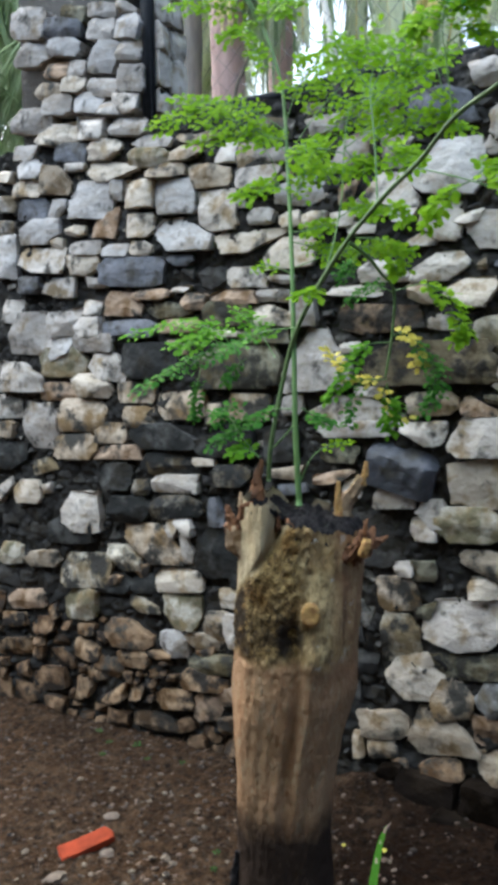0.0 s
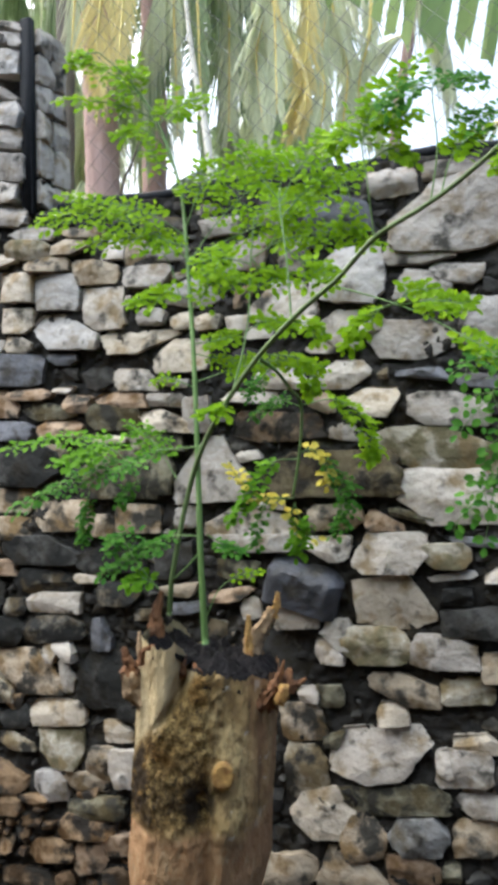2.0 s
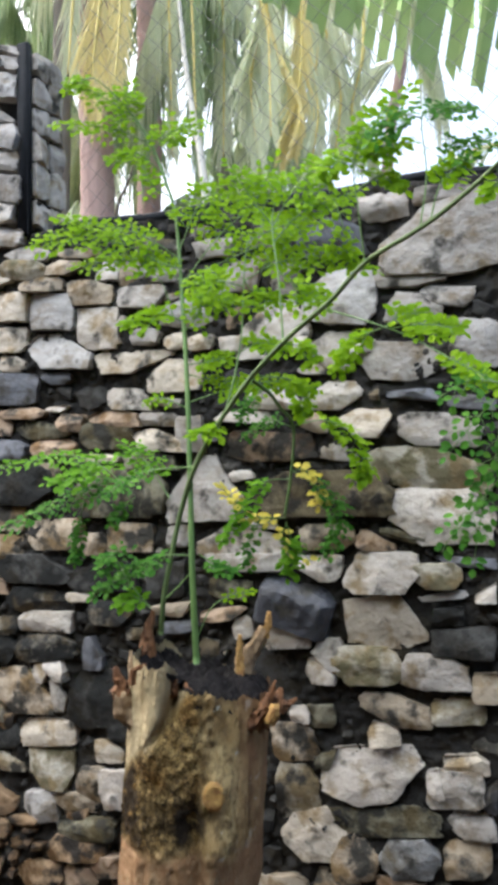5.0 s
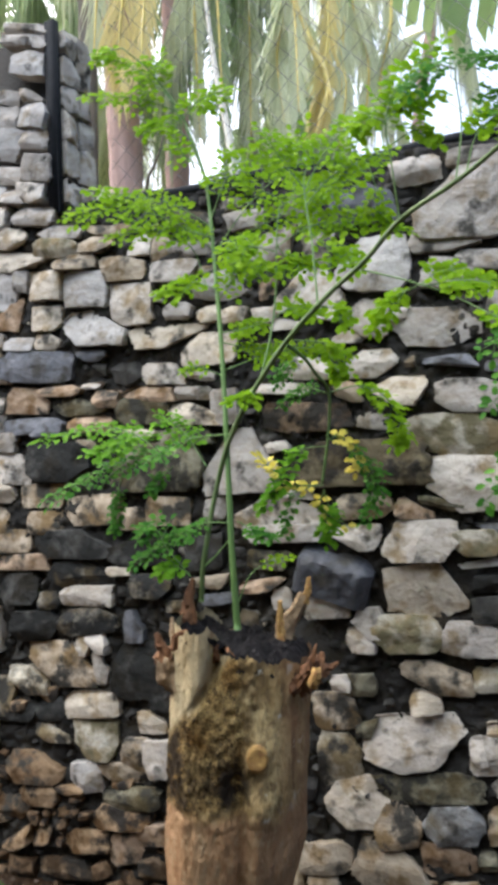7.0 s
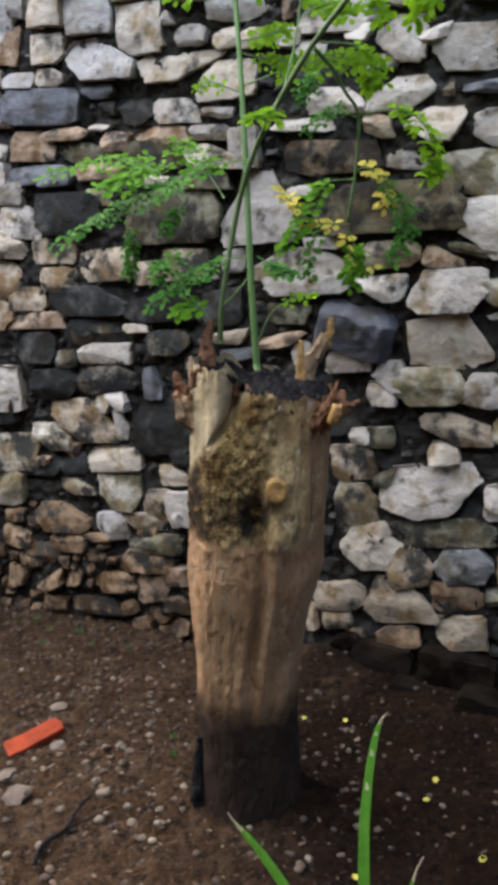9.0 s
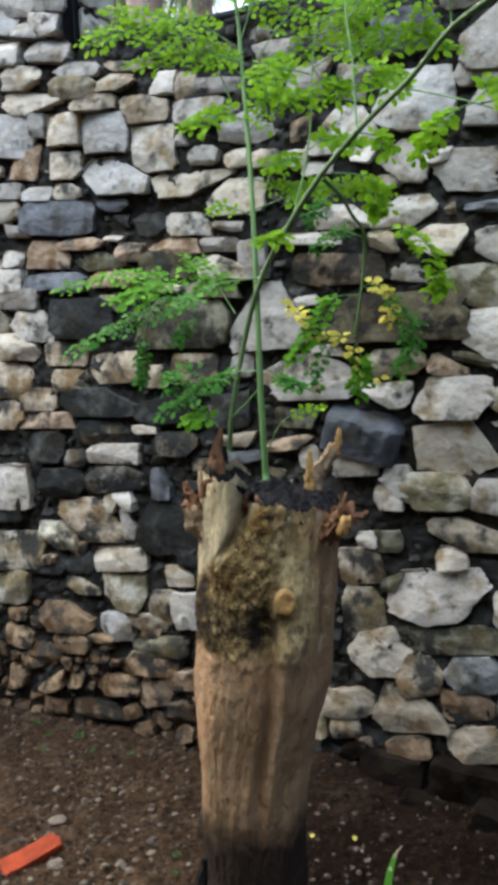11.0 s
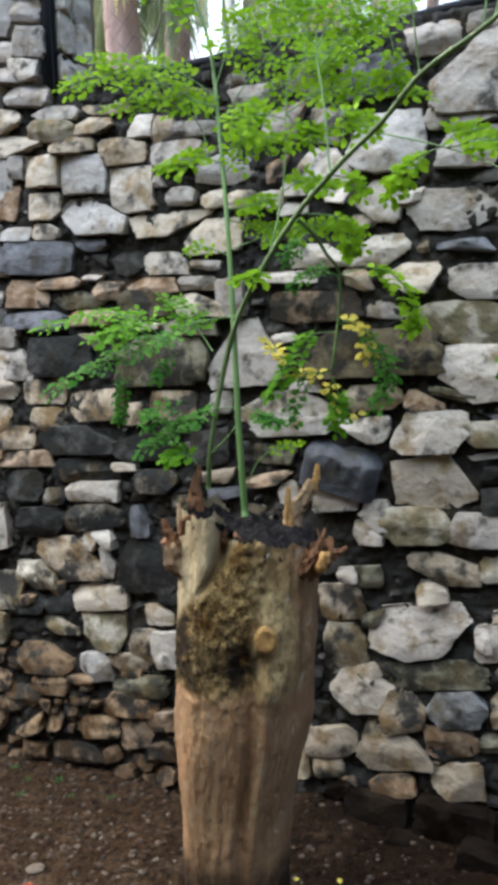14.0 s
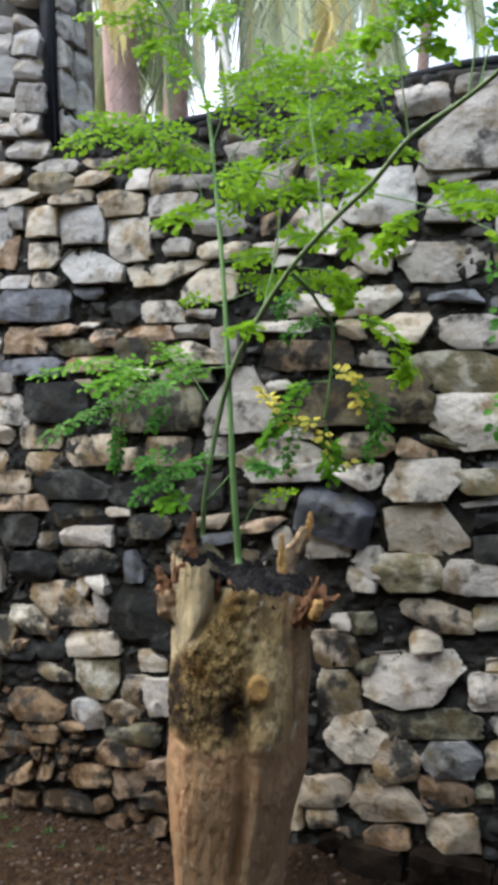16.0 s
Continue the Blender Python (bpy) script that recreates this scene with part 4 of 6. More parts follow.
tagged(part("brown_chinking", brown, RUST_RUBBLE, wall, crease=25), "small rust-brown stones packed at the wall's foot", kind="stuff")
tagged(part("pale_chinking", pale, PALE_RUBBLE, wall, crease=25), "small pale stones wedged in the joints", kind="stuff")

# ---- the cut stump with its sprouts ----
BASE = Vector((-0.775, 1.515, 0.0))
TURN_Z = 22.3  # the stump's face looks at the path


def stump_radius(z):
    return float(np.interp(z, [-0.08, 0.0, 0.15, 0.28, 0.41, 0.53, 0.70, 0.80, 0.93], [0.10, 0.106, 0.101, 0.107, 0.116, 0.130, 0.135, 0.132, 0.131]))


def stump_middle(z):
    return float(np.interp(z, [0.0, 0.22, 0.41, 0.53, 0.70, 0.93], [-0.024, -0.024, -0.013, 0.002, 0.012, 0.031]))


def stump_point(angle, z):
    """Local: x to the side, -y towards the path."""
    c, s = math.cos(angle), math.sin(angle)
    r = stump_radius(z)
    u, d = r * c, r * s * 0.98
    cleft = 1.0
    if s < 0.2:
        a = max(0.0, min(1.0, 0.3 - s))
        cleft = float(np.interp(z, [0.70, 0.735, 0.77, 0.80, 0.84, 0.90, 0.95], [-0.15, -0.136, -0.112, -0.080, -0.054, -0.042, -0.038]))
        wide = float(np.interp(z, [0.72, 0.80, 0.92], [0.010, 0.009, 0.013]))
        deep = float(np.interp(z, [0.72, 0.78, 0.82, 0.86, 0.95], [0.0, 0.004, 0.018, 0.050, 0.085]))
        d -= a * float(np.interp(z, [0.72, 0.80], [0.0, 0.014])) * math.exp(-((u + 0.088) / 0.03) ** 2)
        d += a * deep * math.exp(-((u - cleft) / wide) ** 2)
        d += a * 0.020 * math.exp(-((u - 0.013 - 0.005 * math.sin(z * 16)) / 0.012) ** 2) * float(np.interp(z, [0.15, 0.3, 0.6, 0.68], [0, 1, 1, 0]))
        d -= a * 0.008 * math.exp(-((u - 0.045 - 0.008 * math.sin(z * 11)) / 0.016) ** 2) * float(np.interp(z, [0.25, 0.4, 0.6, 0.68], [0, 1, 1, 0]))
        d -= a * 0.016 * math.exp(-((u - 0.045) / 0.03) ** 2 - ((z - 0.63) / 0.045) ** 2)
        d -= a * 0.010 * math.exp(-((u - 0.035) / 0.03) ** 2 - ((z - 0.720) / 0.03) ** 2)
        d += a * 0.022 * math.exp(-((u + 0.002) / 0.018) ** 2 - ((z - 0.655) / 0.045) ** 2)
    n = noise.noise(Vector((c * 2.2, s * 2.2, z * 5))) * 0.008 + noise.noise(Vector((c * 7, s * 7, z * 11))) * 0.0035 + noise.noise(Vector((c * 15, s * 15, z * 26))) * 0.0020 + noise.noise(Vector((c * 34, s * 34, z * 75))) * 0.0016
    if 0.58 < z < 0.89 and max(-0.13, cleft) < u < 0.03:
        n += 0.004 * noise.noise(Vector((u * 70, d * 70, z * 70))) + 0.004 * noise.noise(Vector((u * 130, d * 130, z * 130)))
    return Vector((u + n * c, d + n * s, z))


def rim_height(angle):
    u = 0.128 * math.cos(angle)
    z = float(np.interp(u, [-0.13, -0.06, -0.035, -0.02, 0.03, 0.10, 0.14], [0.934, 0.938, 0.890, 0.895, 0.885, 0.870, 0.885]))
    return z - 0.006 * max(0.0, math.sin(angle)) + 0.012 * noise.noise(Vector((math.cos(angle) * 6, math.sin(angle) * 6, 1))) + 0.007 * noise.noise(Vector((math.cos(angle) * 19, math.sin(angle) * 19, 4))) + 0.004 * noise.noise(Vector((math.cos(angle) * 50, math.sin(angle) * 50, 6)))


stump = empty("tree_stump", BASE, "cut brown tree stump resprouting with feathery green leaves by a wall", "tree stump")
stump.rotation_euler = (0, 0, radians(TURN_Z))

bm = bmesh.new()
loops = []
SIDES, RISE = 280, 190
for j in range(RISE + 1):
    f = j / RISE
    loop = []
    for i in range(SIDES):
        angle = math.tau * i / SIDES
        z = -0.06 + f * (rim_height(angle) + 0.06)
        p = stump_point(angle, z)
        p.x += stump_middle(z)
        loop.append(p)
    loops.append(loop)
rim = loops[-1]
hub = sum(rim, Vector()) / SIDES
rings(bm, loops, close_end=False)
part("trunk", bm, BARK, stump)

# wet black heartwood sunk into the cut
bm = bmesh.new()
loops = []
for f, rise in ((0.995, -0.024), (0.98, -0.012), (0.95, -0.008), (0.88, -0.006), (0.8, -0.006), (0.7, -0.008), (0.6, -0.008), (0.5, -0.008), (0.4, -0.010), (0.3, -0.010), (0.2, -0.010), (0.1, -0.010)):
    loops.append([Vector((hub.x + (p.x - hub.x) * f, hub.y + (p.y - hub.y) * f, hub.z + (p.z - hub.z) * f ** 5 + rise + min(1.0, 8 * (1 - f)) * (0.016 * noise.noise(Vector((p.x * 24 * f, p.y * 24 * f, 3))) + 0.020 * noise.noise(Vector((p.x * 55 * f, p.y * 55 * f, 9)))))) for p in rim])
rings(bm, loops, close_start=False)
part("cut_face", bm, TAR, stump, "wet blackened cut surface", crease=35)


def stub(points, r0, r1, material, label, rough=0.25, name="branch_stub", seed=0.0):
    """A short broken branch stub with an uneven skin."""
    bm = bmesh.new()
    line = curve_points(points, 6)
    loops = []
    for i, p in enumerate(line):
        ahead = (line[min(i + 1, len(line) - 1)] - line[max(i - 1, 0)]).normalized()
        side = ahead.cross(Vector((0.2, 0.9, 0.3))).normalized()
        over = ahead.cross(side)
        r = r0 + (r1 - r0) * i / (len(line) - 1)
        loops.append([p + r * (1 + rough * (1.2 * noise.noise(Vector((math.cos(a) * 2 + seed, math.sin(a) * 2, i * 0.5))) + 0.9 * noise.noise(Vector((math.cos(a) * 5 + seed, math.sin(a) * 5, i * 0.9))))) * (math.cos(a) * side + math.sin(a) * over) for a in (k * math.tau / 14 for k in range(14))])
    end = (line[-1] - line[-3]).normalized()
    loops[-1] = [p + end * 0.7 * r1 * noise.noise(Vector((k * 1.3, seed, 0))) for k, p in enumerate(loops[-1])]
    rings(bm, loops)
    return part(name, bm, material, stump, label, crease=32 if material in (ORANGE_WOOD, CUT_WOOD) else 70)


knot = stub([(0.049, -0.10, 0.718), (0.049, -0.142, 0.720)], 0.024, 0.019, BARK, "sawn-off twig", 0.12, "knot")
bm = bmesh.new()
rings(bm, [[Vector((0.049 + r * math.cos(a), y, 0.720 + 1.32 * r * math.sin(a))) for a in (k * math.tau / 20 for k in range(20))] for r, y in ((0.0195, -0.141), (0.0185, -0.1445), (0.012, -0.1455), (0.005, -0.1435))])
part("cut_end", bm, CUT_WOOD, knot, "yellow sawn end")
stub([(0.100, 0.02, 0.87), (0.114, 0.03, 0.915), (0.134, 0.03, 0.942), (0.150, 0.03, 0.972)], 0.020, 0.011, PALE_BARK, "split upright stub with torn yellow wood", 0.4, seed=3)
stub([(0.148, 0.026, 0.955), (0.156, 0.026, 0.982), (0.158, 0.028, 1.004)], 0.0085, 0.004, CUT_WOOD, "torn yellow splinter", 0.5, "splinter", 4)
stub([(0.102, 0.0, 0.88), (0.099, 0.0, 0.93), (0.101, 0.0, 0.966)], 0.0085, 0.004, CUT_WOOD, "torn yellow splinter", 0.5, "splinter", 5)
stub([(0.12, -0.065, 0.825), (0.155, -0.078, 0.845), (0.172, -0.078, 0.885)], 0.028, 0.004, ORANGE_WOOD, "torn orange stub", 0.7, seed=7)
stub([(0.135, -0.06, 0.84), (0.15, -0.09, 0.868), (0.160, -0.10, 0.905)], 0.012, 0.002, ORANGE_WOOD, "torn orange splinter", 0.6, "splinter", 17)
stub([(0.125, -0.09, 0.835), (0.142, -0.104, 0.86), (0.147, -0.106, 0.884)], 0.011, 0.002, ORANGE_WOOD, "torn orange splinter", 0.6, "splinter", 18)
stub([(0.16, -0.085, 0.852), (0.183, -0.085, 0.858), (0.200, -0.085, 0.868)], 0.013, 0.002, ORANGE_WOOD, "torn orange splinter", 0.6, "splinter", 8)
stub([(0.150, -0.105, 0.835), (0.156, -0.115, 0.852), (0.158, -0.112, 0.865)], 0.011, 0.008, CUT_WOOD, "yellow torn wood", 0.3, "splinter", 9)
stub([(-0.088, -0.03, 0.815), (-0.112, -0.035, 0.838), (-0.121, -0.035, 0.874)], 0.024, 0.016, PALE_BARK, "pale broken stub", 0.45, seed=10)
stub([(-0.119, -0.035, 0.865), (-0.125, -0.035, 0.893), (-0.132, -0.035, 0.920)], 0.017, 0.004, ORANGE_WOOD, "red-brown broken tip", 0.6, "splinter", 11)
stub([(-0.098, -0.03, 0.885), (-0.103, -0.025, 0.918), (-0.104, -0.02, 0.945)], 0.009, 0.003, PALE_BARK, "bark flap", 0.4, "bark_flap", 12)
stub([(-0.080, 0.055, 0.90), (-0.080, 0.06, 0.955), (-0.069, 0.06, 1.004)], 0.021, 0.004, ORANGE_WOOD, "brown dried shoot", 0.4, seed=13)

stub([(-0.02, -0.075, 0.875), (-0.022, -0.085, 0.897), (-0.016, -0.082, 0.906)], 0.009, 0.003, ORANGE_WOOD, "orange-brown torn rim", 0.7, "splinter", 21)
stub([(0.012, -0.085, 0.87), (0.006, -0.098, 0.888), (0.0, -0.09, 0.902)], 0.008, 0.002, ORANGE_WOOD, "orange-brown torn rim", 0.7, "splinter", 22)
stub([(-0.095, -0.085, 0.90), (-0.09, -0.09, 0.925), (-0.07, -0.085, 0.933)], 0.007, 0.002, ORANGE_WOOD, "orange-brown torn rim", 0.7, "splinter", 23)
stub([(0.09, -0.095, 0.85), (0.098, -0.1, 0.868), (0.106, -0.09, 0.876)], 0.008, 0.002, ORANGE_WOOD, "orange-brown torn rim", 0.7, "splinter", 24)
stub([(-0.134, -0.03, -0.04), (-0.132, -0.03, 0.05), (-0.124, -0.02, 0.15)], 0.022, 0.006, TAR, "blackened root spur at the foot", 0.5, "root_spur", 25)

LEAFLET = [(-0.5, 0.0, 0.0), (-0.22, 0.30, 0.06), (0.18, 0.36, 0.08), (0.5, 0.08, 0.0), (0.5, -0.08, 0.0), (0.18, -0.36, 0.08), (-0.22, -0.30, 0.06), (0.0, 0.0, -0.03)]
greens = random.Random(21)


def leaflet_into(bm, at, along, normal, size):
    """A rounded oval leaflet, cupped along its midrib."""
    side = normal.cross(along).normalized()
    up = along.cross(side)
    v = [bm.verts.new(at + size * ((a + 0.5) * along + b * 0.95 * side + c * up)) for a, b, c in LEAFLET]
    for i in range(7):
        bm.faces.new((v[i], v[(i + 1) % 7], v[7]))


def compound_leaf(points, reach, pairs=6, size=0.0162, material=GREEN_LEAF, start=0.3, normal=None, droop=0.25, thick=0.0015, yellow=0):
    """A feathery leaf: a stalk through the points, side stalks in pairs, small oval leaflets on them."""
    inv = stump_inverse
    line = [inv @ p for p in curve_points(points, 8)]
    blades = bmesh.new()
    rod = blades
    tube(rod, line, thick, thick * 0.45, 5)
    low = points[-1][2] < 1.36 and points[0][0] < -0.3
    n = (inv.to_3x3() @ Vector(normal or ((0.2, -0.48, 0.78) if low else (0.3, -0.75, 0.6)))).normalized()
    loose = 0.36 if low else 0.5
    if low:
        reach, size = reach * 1.2, size * 1.2
    for k in range(pairs + 1):
        f = start + (1 - start) * k / pairs
        g = f * (len(line) - 1)
        i = min(int(g), len(line) - 2)
        at = line[i].lerp(line[i + 1], g - i)
        ahead = (line[i + 1] - line[i]).normalized()
        across = n.cross(ahead).normalized()
        long = reach * (1.0 - 0.55 * abs(f - 0.45) / 0.55) * greens.uniform(0.75, 1.2)
        ways = [across * s * 0.85 + ahead * greens.uniform(0.35, 0.8) for s in (-1, 1)] if k < pairs else [ahead]
        for way in ways:
            way = (way + Vector((0, 0, -droop * greens.uniform(0.2, 1.2))) + Vector([greens.uniform(-0.15, 0.15) for _ in range(3)])).normalized()
            tip = at + way * long + Vector((0, 0, -droop * 0.25 * long))
            bend = at + way * long * 0.55
            twig = curve_points([at, bend, tip], 4)
            tube(rod, twig, thick * 0.45, thick * 0.25, 4)
            count = max(2, int(long / (size * 0.85)))
            for c in range(count + 1):
                h = 0.12 + 0.88 * c / count
                q = h * (len(twig) - 1)
                j = min(int(q), len(twig) - 2)
                spot = twig[j].lerp(twig[j + 1], q - j)
                run = (twig[j + 1] - twig[j]).normalized()
                flank = n.cross(run).normalized()
                for s in ((-1, 1) if c < count else (0,)):
                    d = (flank * s + run * (0.45 if s else 1.0) + Vector([greens.uniform(-0.25, 0.25) for _ in range(3)])).normalized()
                    face = (n + Vector([greens.uniform(-loose, loose) for _ in range(3)])).normalized()
                    if abs(d.dot(face)) > 0.9 or greens.random() < 0.1:
                        continue
                    leaflet_into(blades, spot + d * 0.002, d, face, size * greens.uniform(0.7, 1.2))
    leaf = part("leaf", blades, STEM, stump)
    leaf.data.materials.append(material)
    for face in leaf.data.polygons:
        face.material_index = 1 if len(face.vertices) == 3 else 0
    return leaf


def stem(points, r0, r1, material, label):
    bm = bmesh.new()
    tube(bm, [stump_inverse @ p for p in curve_points(points, 10)], r0, r1, 8)
    return part("stem", bm, material, stump, label)


stump_inverse = (Matrix.Translation(BASE) @ Matrix.Rotation(radians(TURN_Z), 4, "Z")).inverted()


def vine(points):
    """A thin dry tendril that hangs down the wall's face."""
    bm = bmesh.new()
    tube(bm, curve_points(points, 6), 0.0025, 0.0015, 5)
    tagged(part("vine", bm, OLD_STEM), "thin dark dry vine hanging down the wall", "vine")


def bare_twig(points):
    bm = bmesh.new()
    line = curve_points(points, 5)
    tube(bm, line, 0.003, 0.006, 6)
    tube(bm, [line[8], line[8] + Vector((0.03, 0, 0.05)), line[8] + Vector((0.05, 0, 0.11))], 0.004, 0.002, 5)
    tagged(part("bare_twig", bm, PALE_PEBBLE), "bare pale grey twig standing on the wall's crest", "twig")


stem([(-0.758, 1.520, 0.914), (-0.762, 1.514, 1.081), (-0.771, 1.528, 1.261), (-0.790, 1.559, 1.458), (-0.822, 1.606, 1.659), (-0.847, 1.636, 1.809), (-0.878, 1.643, 1.910), (-0.916, 1.648, 1.996), (-0.967, 1.627, 2.075), (-1.022, 1.605, 2.129)], 0.0068, 0.0012, STEM, "bright green upright shoot")
stem([(-0.847, 1.549, 0.959), (-0.830, 1.532, 1.044), (-0.797, 1.531, 1.185), (-0.755, 1.512, 1.282), (-0.697, 1.500, 1.369), (-0.620, 1.473, 1.450), (-0.535, 1.440, 1.513), (-0.456, 1.404, 1.558), (-0.387, 1.365, 1.606), (-0.307, 1.330, 1.634), (-0.255, 1.306, 1.656), (-0.189, 1.266, 1.690), (-0.140, 1.241, 1.727)], 0.0055, 0.0032, OLD_STEM, "long olive shoot leaning outwards")
stem([(-0.687, 1.503, 1.386), (-0.672, 1.518, 1.458), (-0.665, 1.539, 1.544), (-0.666, 1.558, 1.655), (-0.666, 1.578, 1.725)], 0.0022, 0.0012, STEM, "thin pale green shoot")
stem([(-0.552, 1.444, 1.503), (-0.566, 1.468, 1.614), (-0.591, 1.509, 1.739), (-0.584, 1.542, 1.811)], 0.002, 0.001, STEM, "thin pale green shoot")
stem([(-0.833, 1.532, 1.028), (-0.798, 1.523, 1.055), (-0.762, 1.514, 1.090)], 0.002, 0.0015, STEM, "thin green side shoot")
stem([(-0.838, 1.602, 1.591), (-0.865, 1.611, 1.664), (-0.903, 1.617, 1.710)], 0.0016, 0.001, STEM, "thin green side shoot")
compound_leaf([(-0.823, 1.605, 1.670), (-0.906, 1.594, 1.734), (-1.024, 1.570, 1.779), (-1.130, 1.552, 1.770)], 0.055, 18, start=0.08)
compound_leaf([(-0.821, 1.606, 1.693), (-0.907, 1.594, 1.720), (-1.037, 1.567, 1.716)], 0.042, 13, start=0.08)
compound_leaf([(-0.833, 1.622, 1.721), (-0.916, 1.589, 1.775), (-1.079, 1.570, 1.819)], 0.035, 12)
compound_leaf([(-0.878, 1.643, 1.910), (-0.940, 1.638, 2.026), (-0.995, 1.616, 2.081), (-1.067, 1.588, 2.118)], 0.045, 9, start=0.4)
compound_leaf([(-0.896, 1.635, 1.964), (-0.865, 1.646, 1.999), (-0.814, 1.664, 2.018)], 0.06, 9, start=0.15)
compound_leaf([(-0.910, 1.651, 1.984), (-0.985, 1.621, 2.017), (-1.091, 1.581, 2.031)], 0.035, 9)
compound_leaf([(-0.878, 1.643, 1.910), (-0.932, 1.622, 1.958), (-0.982, 1.603, 1.945)], 0.03, 8)
compound_leaf([(-0.916, 1.648, 1.996), (-0.956, 1.631, 2.062), (-0.950, 1.633, 2.104)], 0.03, 6)
compound_leaf([(-0.859, 1.630, 1.856), (-0.891, 1.617, 1.880), (-0.907, 1.611, 1.915)], 0.025, 4)
compound_leaf([(-0.813, 1.588, 1.654), (-0.750, 1.610, 1.743), (-0.675, 1.636, 1.821), (-0.642, 1.647, 1.883)], 0.07, 12)
compound_leaf([(-0.813, 1.588, 1.665), (-0.719, 1.622, 1.709), (-0.623, 1.657, 1.753), (-0.511, 1.698, 1.819)], 0.06, 14)
compound_leaf([(-0.826, 1.603, 1.727), (-0.794, 1.613, 1.807), (-0.755, 1.626, 1.858)], 0.06, 9)
compound_leaf([(-0.659, 1.539, 1.639), (-0.593, 1.563, 1.675), (-0.484, 1.604, 1.690)], 0.05, 12)
compound_leaf([(-0.589, 1.510, 1.728), (-0.556, 1.521, 1.789), (-0.507, 1.538, 1.845)], 0.055, 10)
compound_leaf([(-0.589, 1.510, 1.728), (-0.623, 1.496, 1.775), (-0.656, 1.483, 1.832)], 0.05, 9)
compound_leaf([(-0.662, 1.539, 1.629), (-0.703, 1.523, 1.640), (-0.748, 1.506, 1.635)], 0.055, 9)
compound_leaf([(-0.568, 1.467, 1.634), (-0.527, 1.484, 1.594), (-0.495, 1.496, 1.583)], 0.045, 8)
compound_leaf([(-0.659, 1.539, 1.639), (-0.639, 1.548, 1.613), (-0.605, 1.561, 1.602)], 0.045, 8)
compound_leaf([(-0.813, 1.588, 1.665), (-0.763, 1.608, 1.631), (-0.700, 1.632, 1.613)], 0.04, 9)
compound_leaf([(-0.808, 1.592, 1.581), (-0.858, 1.572, 1.599), (-0.920, 1.550, 1.579)], 0.035, 9)
compound_leaf([(-0.798, 1.575, 1.560), (-0.777, 1.582, 1.588), (-0.765, 1.585, 1.627)], 0.04, 6)
compound_leaf([(-0.666, 1.578, 1.725), (-0.625, 1.593, 1.746), (-0.564, 1.615, 1.767)], 0.055, 9)
compound_leaf([(-0.492, 1.599, 1.785), (-0.479, 1.605, 1.732), (-0.475, 1.608, 1.679), (-0.436, 1.623, 1.662)], 0.03, 9)
compound_leaf([(-0.590, 1.511, 1.698), (-0.538, 1.529, 1.753), (-0.451, 1.561, 1.788)], 0.04, 10)
compound_leaf([(-0.783, 1.552, 1.413), (-0.716, 1.576, 1.436), (-0.634, 1.607, 1.452), (-0.553, 1.638, 1.440)], 0.03, 12)
compound_leaf([(-0.787, 1.559, 1.489), (-0.755, 1.571, 1.493), (-0.714, 1.586, 1.503)], 0.028, 6)
compound_leaf([(-0.668, 1.529, 1.501), (-0.633, 1.542, 1.519), (-0.584, 1.560, 1.510)], 0.028, 8)
compound_leaf([(-0.785, 1.551, 1.402), (-0.834, 1.532, 1.423), (-0.858, 1.524, 1.416)], 0.014, 4, size=0.01)
compound_leaf([(-0.787, 1.560, 1.469), (-0.740, 1.578, 1.457), (-0.679, 1.601, 1.451)], 0.02, 8, size=0.011)
compound_leaf([(-0.556, 1.443, 1.501), (-0.520, 1.456, 1.491), (-0.507, 1.462, 1.471)], 0.022, 4)
compound_leaf([(-0.692, 1.501, 1.374), (-0.707, 1.496, 1.359), (-0.736, 1.485, 1.349)], 0.018, 4)
compound_leaf([(-0.607, 1.468, 1.448), (-0.552, 1.489, 1.438), (-0.529, 1.498, 1.398), (-0.534, 1.497, 1.388)], 0.022, 8)
compound_leaf([(-0.755, 1.512, 1.287), (-0.857, 1.538, 1.281), (-0.981, 1.577, 1.255), (-1.126, 1.609, 1.217), (-1.280, 1.638, 1.160)], 0.055, 16, material=SHADED_LEAF, size=0.0125, start=0.25)
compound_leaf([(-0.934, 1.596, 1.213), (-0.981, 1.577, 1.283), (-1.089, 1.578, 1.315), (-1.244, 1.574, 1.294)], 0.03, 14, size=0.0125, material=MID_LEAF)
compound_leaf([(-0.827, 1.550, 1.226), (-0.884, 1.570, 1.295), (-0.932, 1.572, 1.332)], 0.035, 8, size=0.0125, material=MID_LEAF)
compound_leaf([(-1.052, 1.604, 1.226), (-1.068, 1.600, 1.155), (-1.075, 1.599, 1.094)], 0.014, 8, material=SHADED_LEAF, size=0.0125)
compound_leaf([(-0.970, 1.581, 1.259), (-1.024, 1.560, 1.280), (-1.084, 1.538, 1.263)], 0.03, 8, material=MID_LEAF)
compound_leaf([(-0.918, 1.580, 1.227), (-0.945, 1.571, 1.205), (-0.962, 1.565, 1.182)], 0.02, 4, material=SHADED_LEAF, size=0.0125)
compound_leaf([(-0.758, 1.515, 1.118), (-0.831, 1.530, 1.114), (-0.912, 1.543, 1.081), (-1.002, 1.553, 1.032)], 0.03, 12, material=SHADED_LEAF, size=0.0125)
compound_leaf([(-0.865, 1.541, 1.009), (-0.905, 1.525, 1.062), (-0.933, 1.513, 1.114), (-0.954, 1.506, 1.092)], 0.028, 9, material=SHADED_LEAF, size=0.0125)
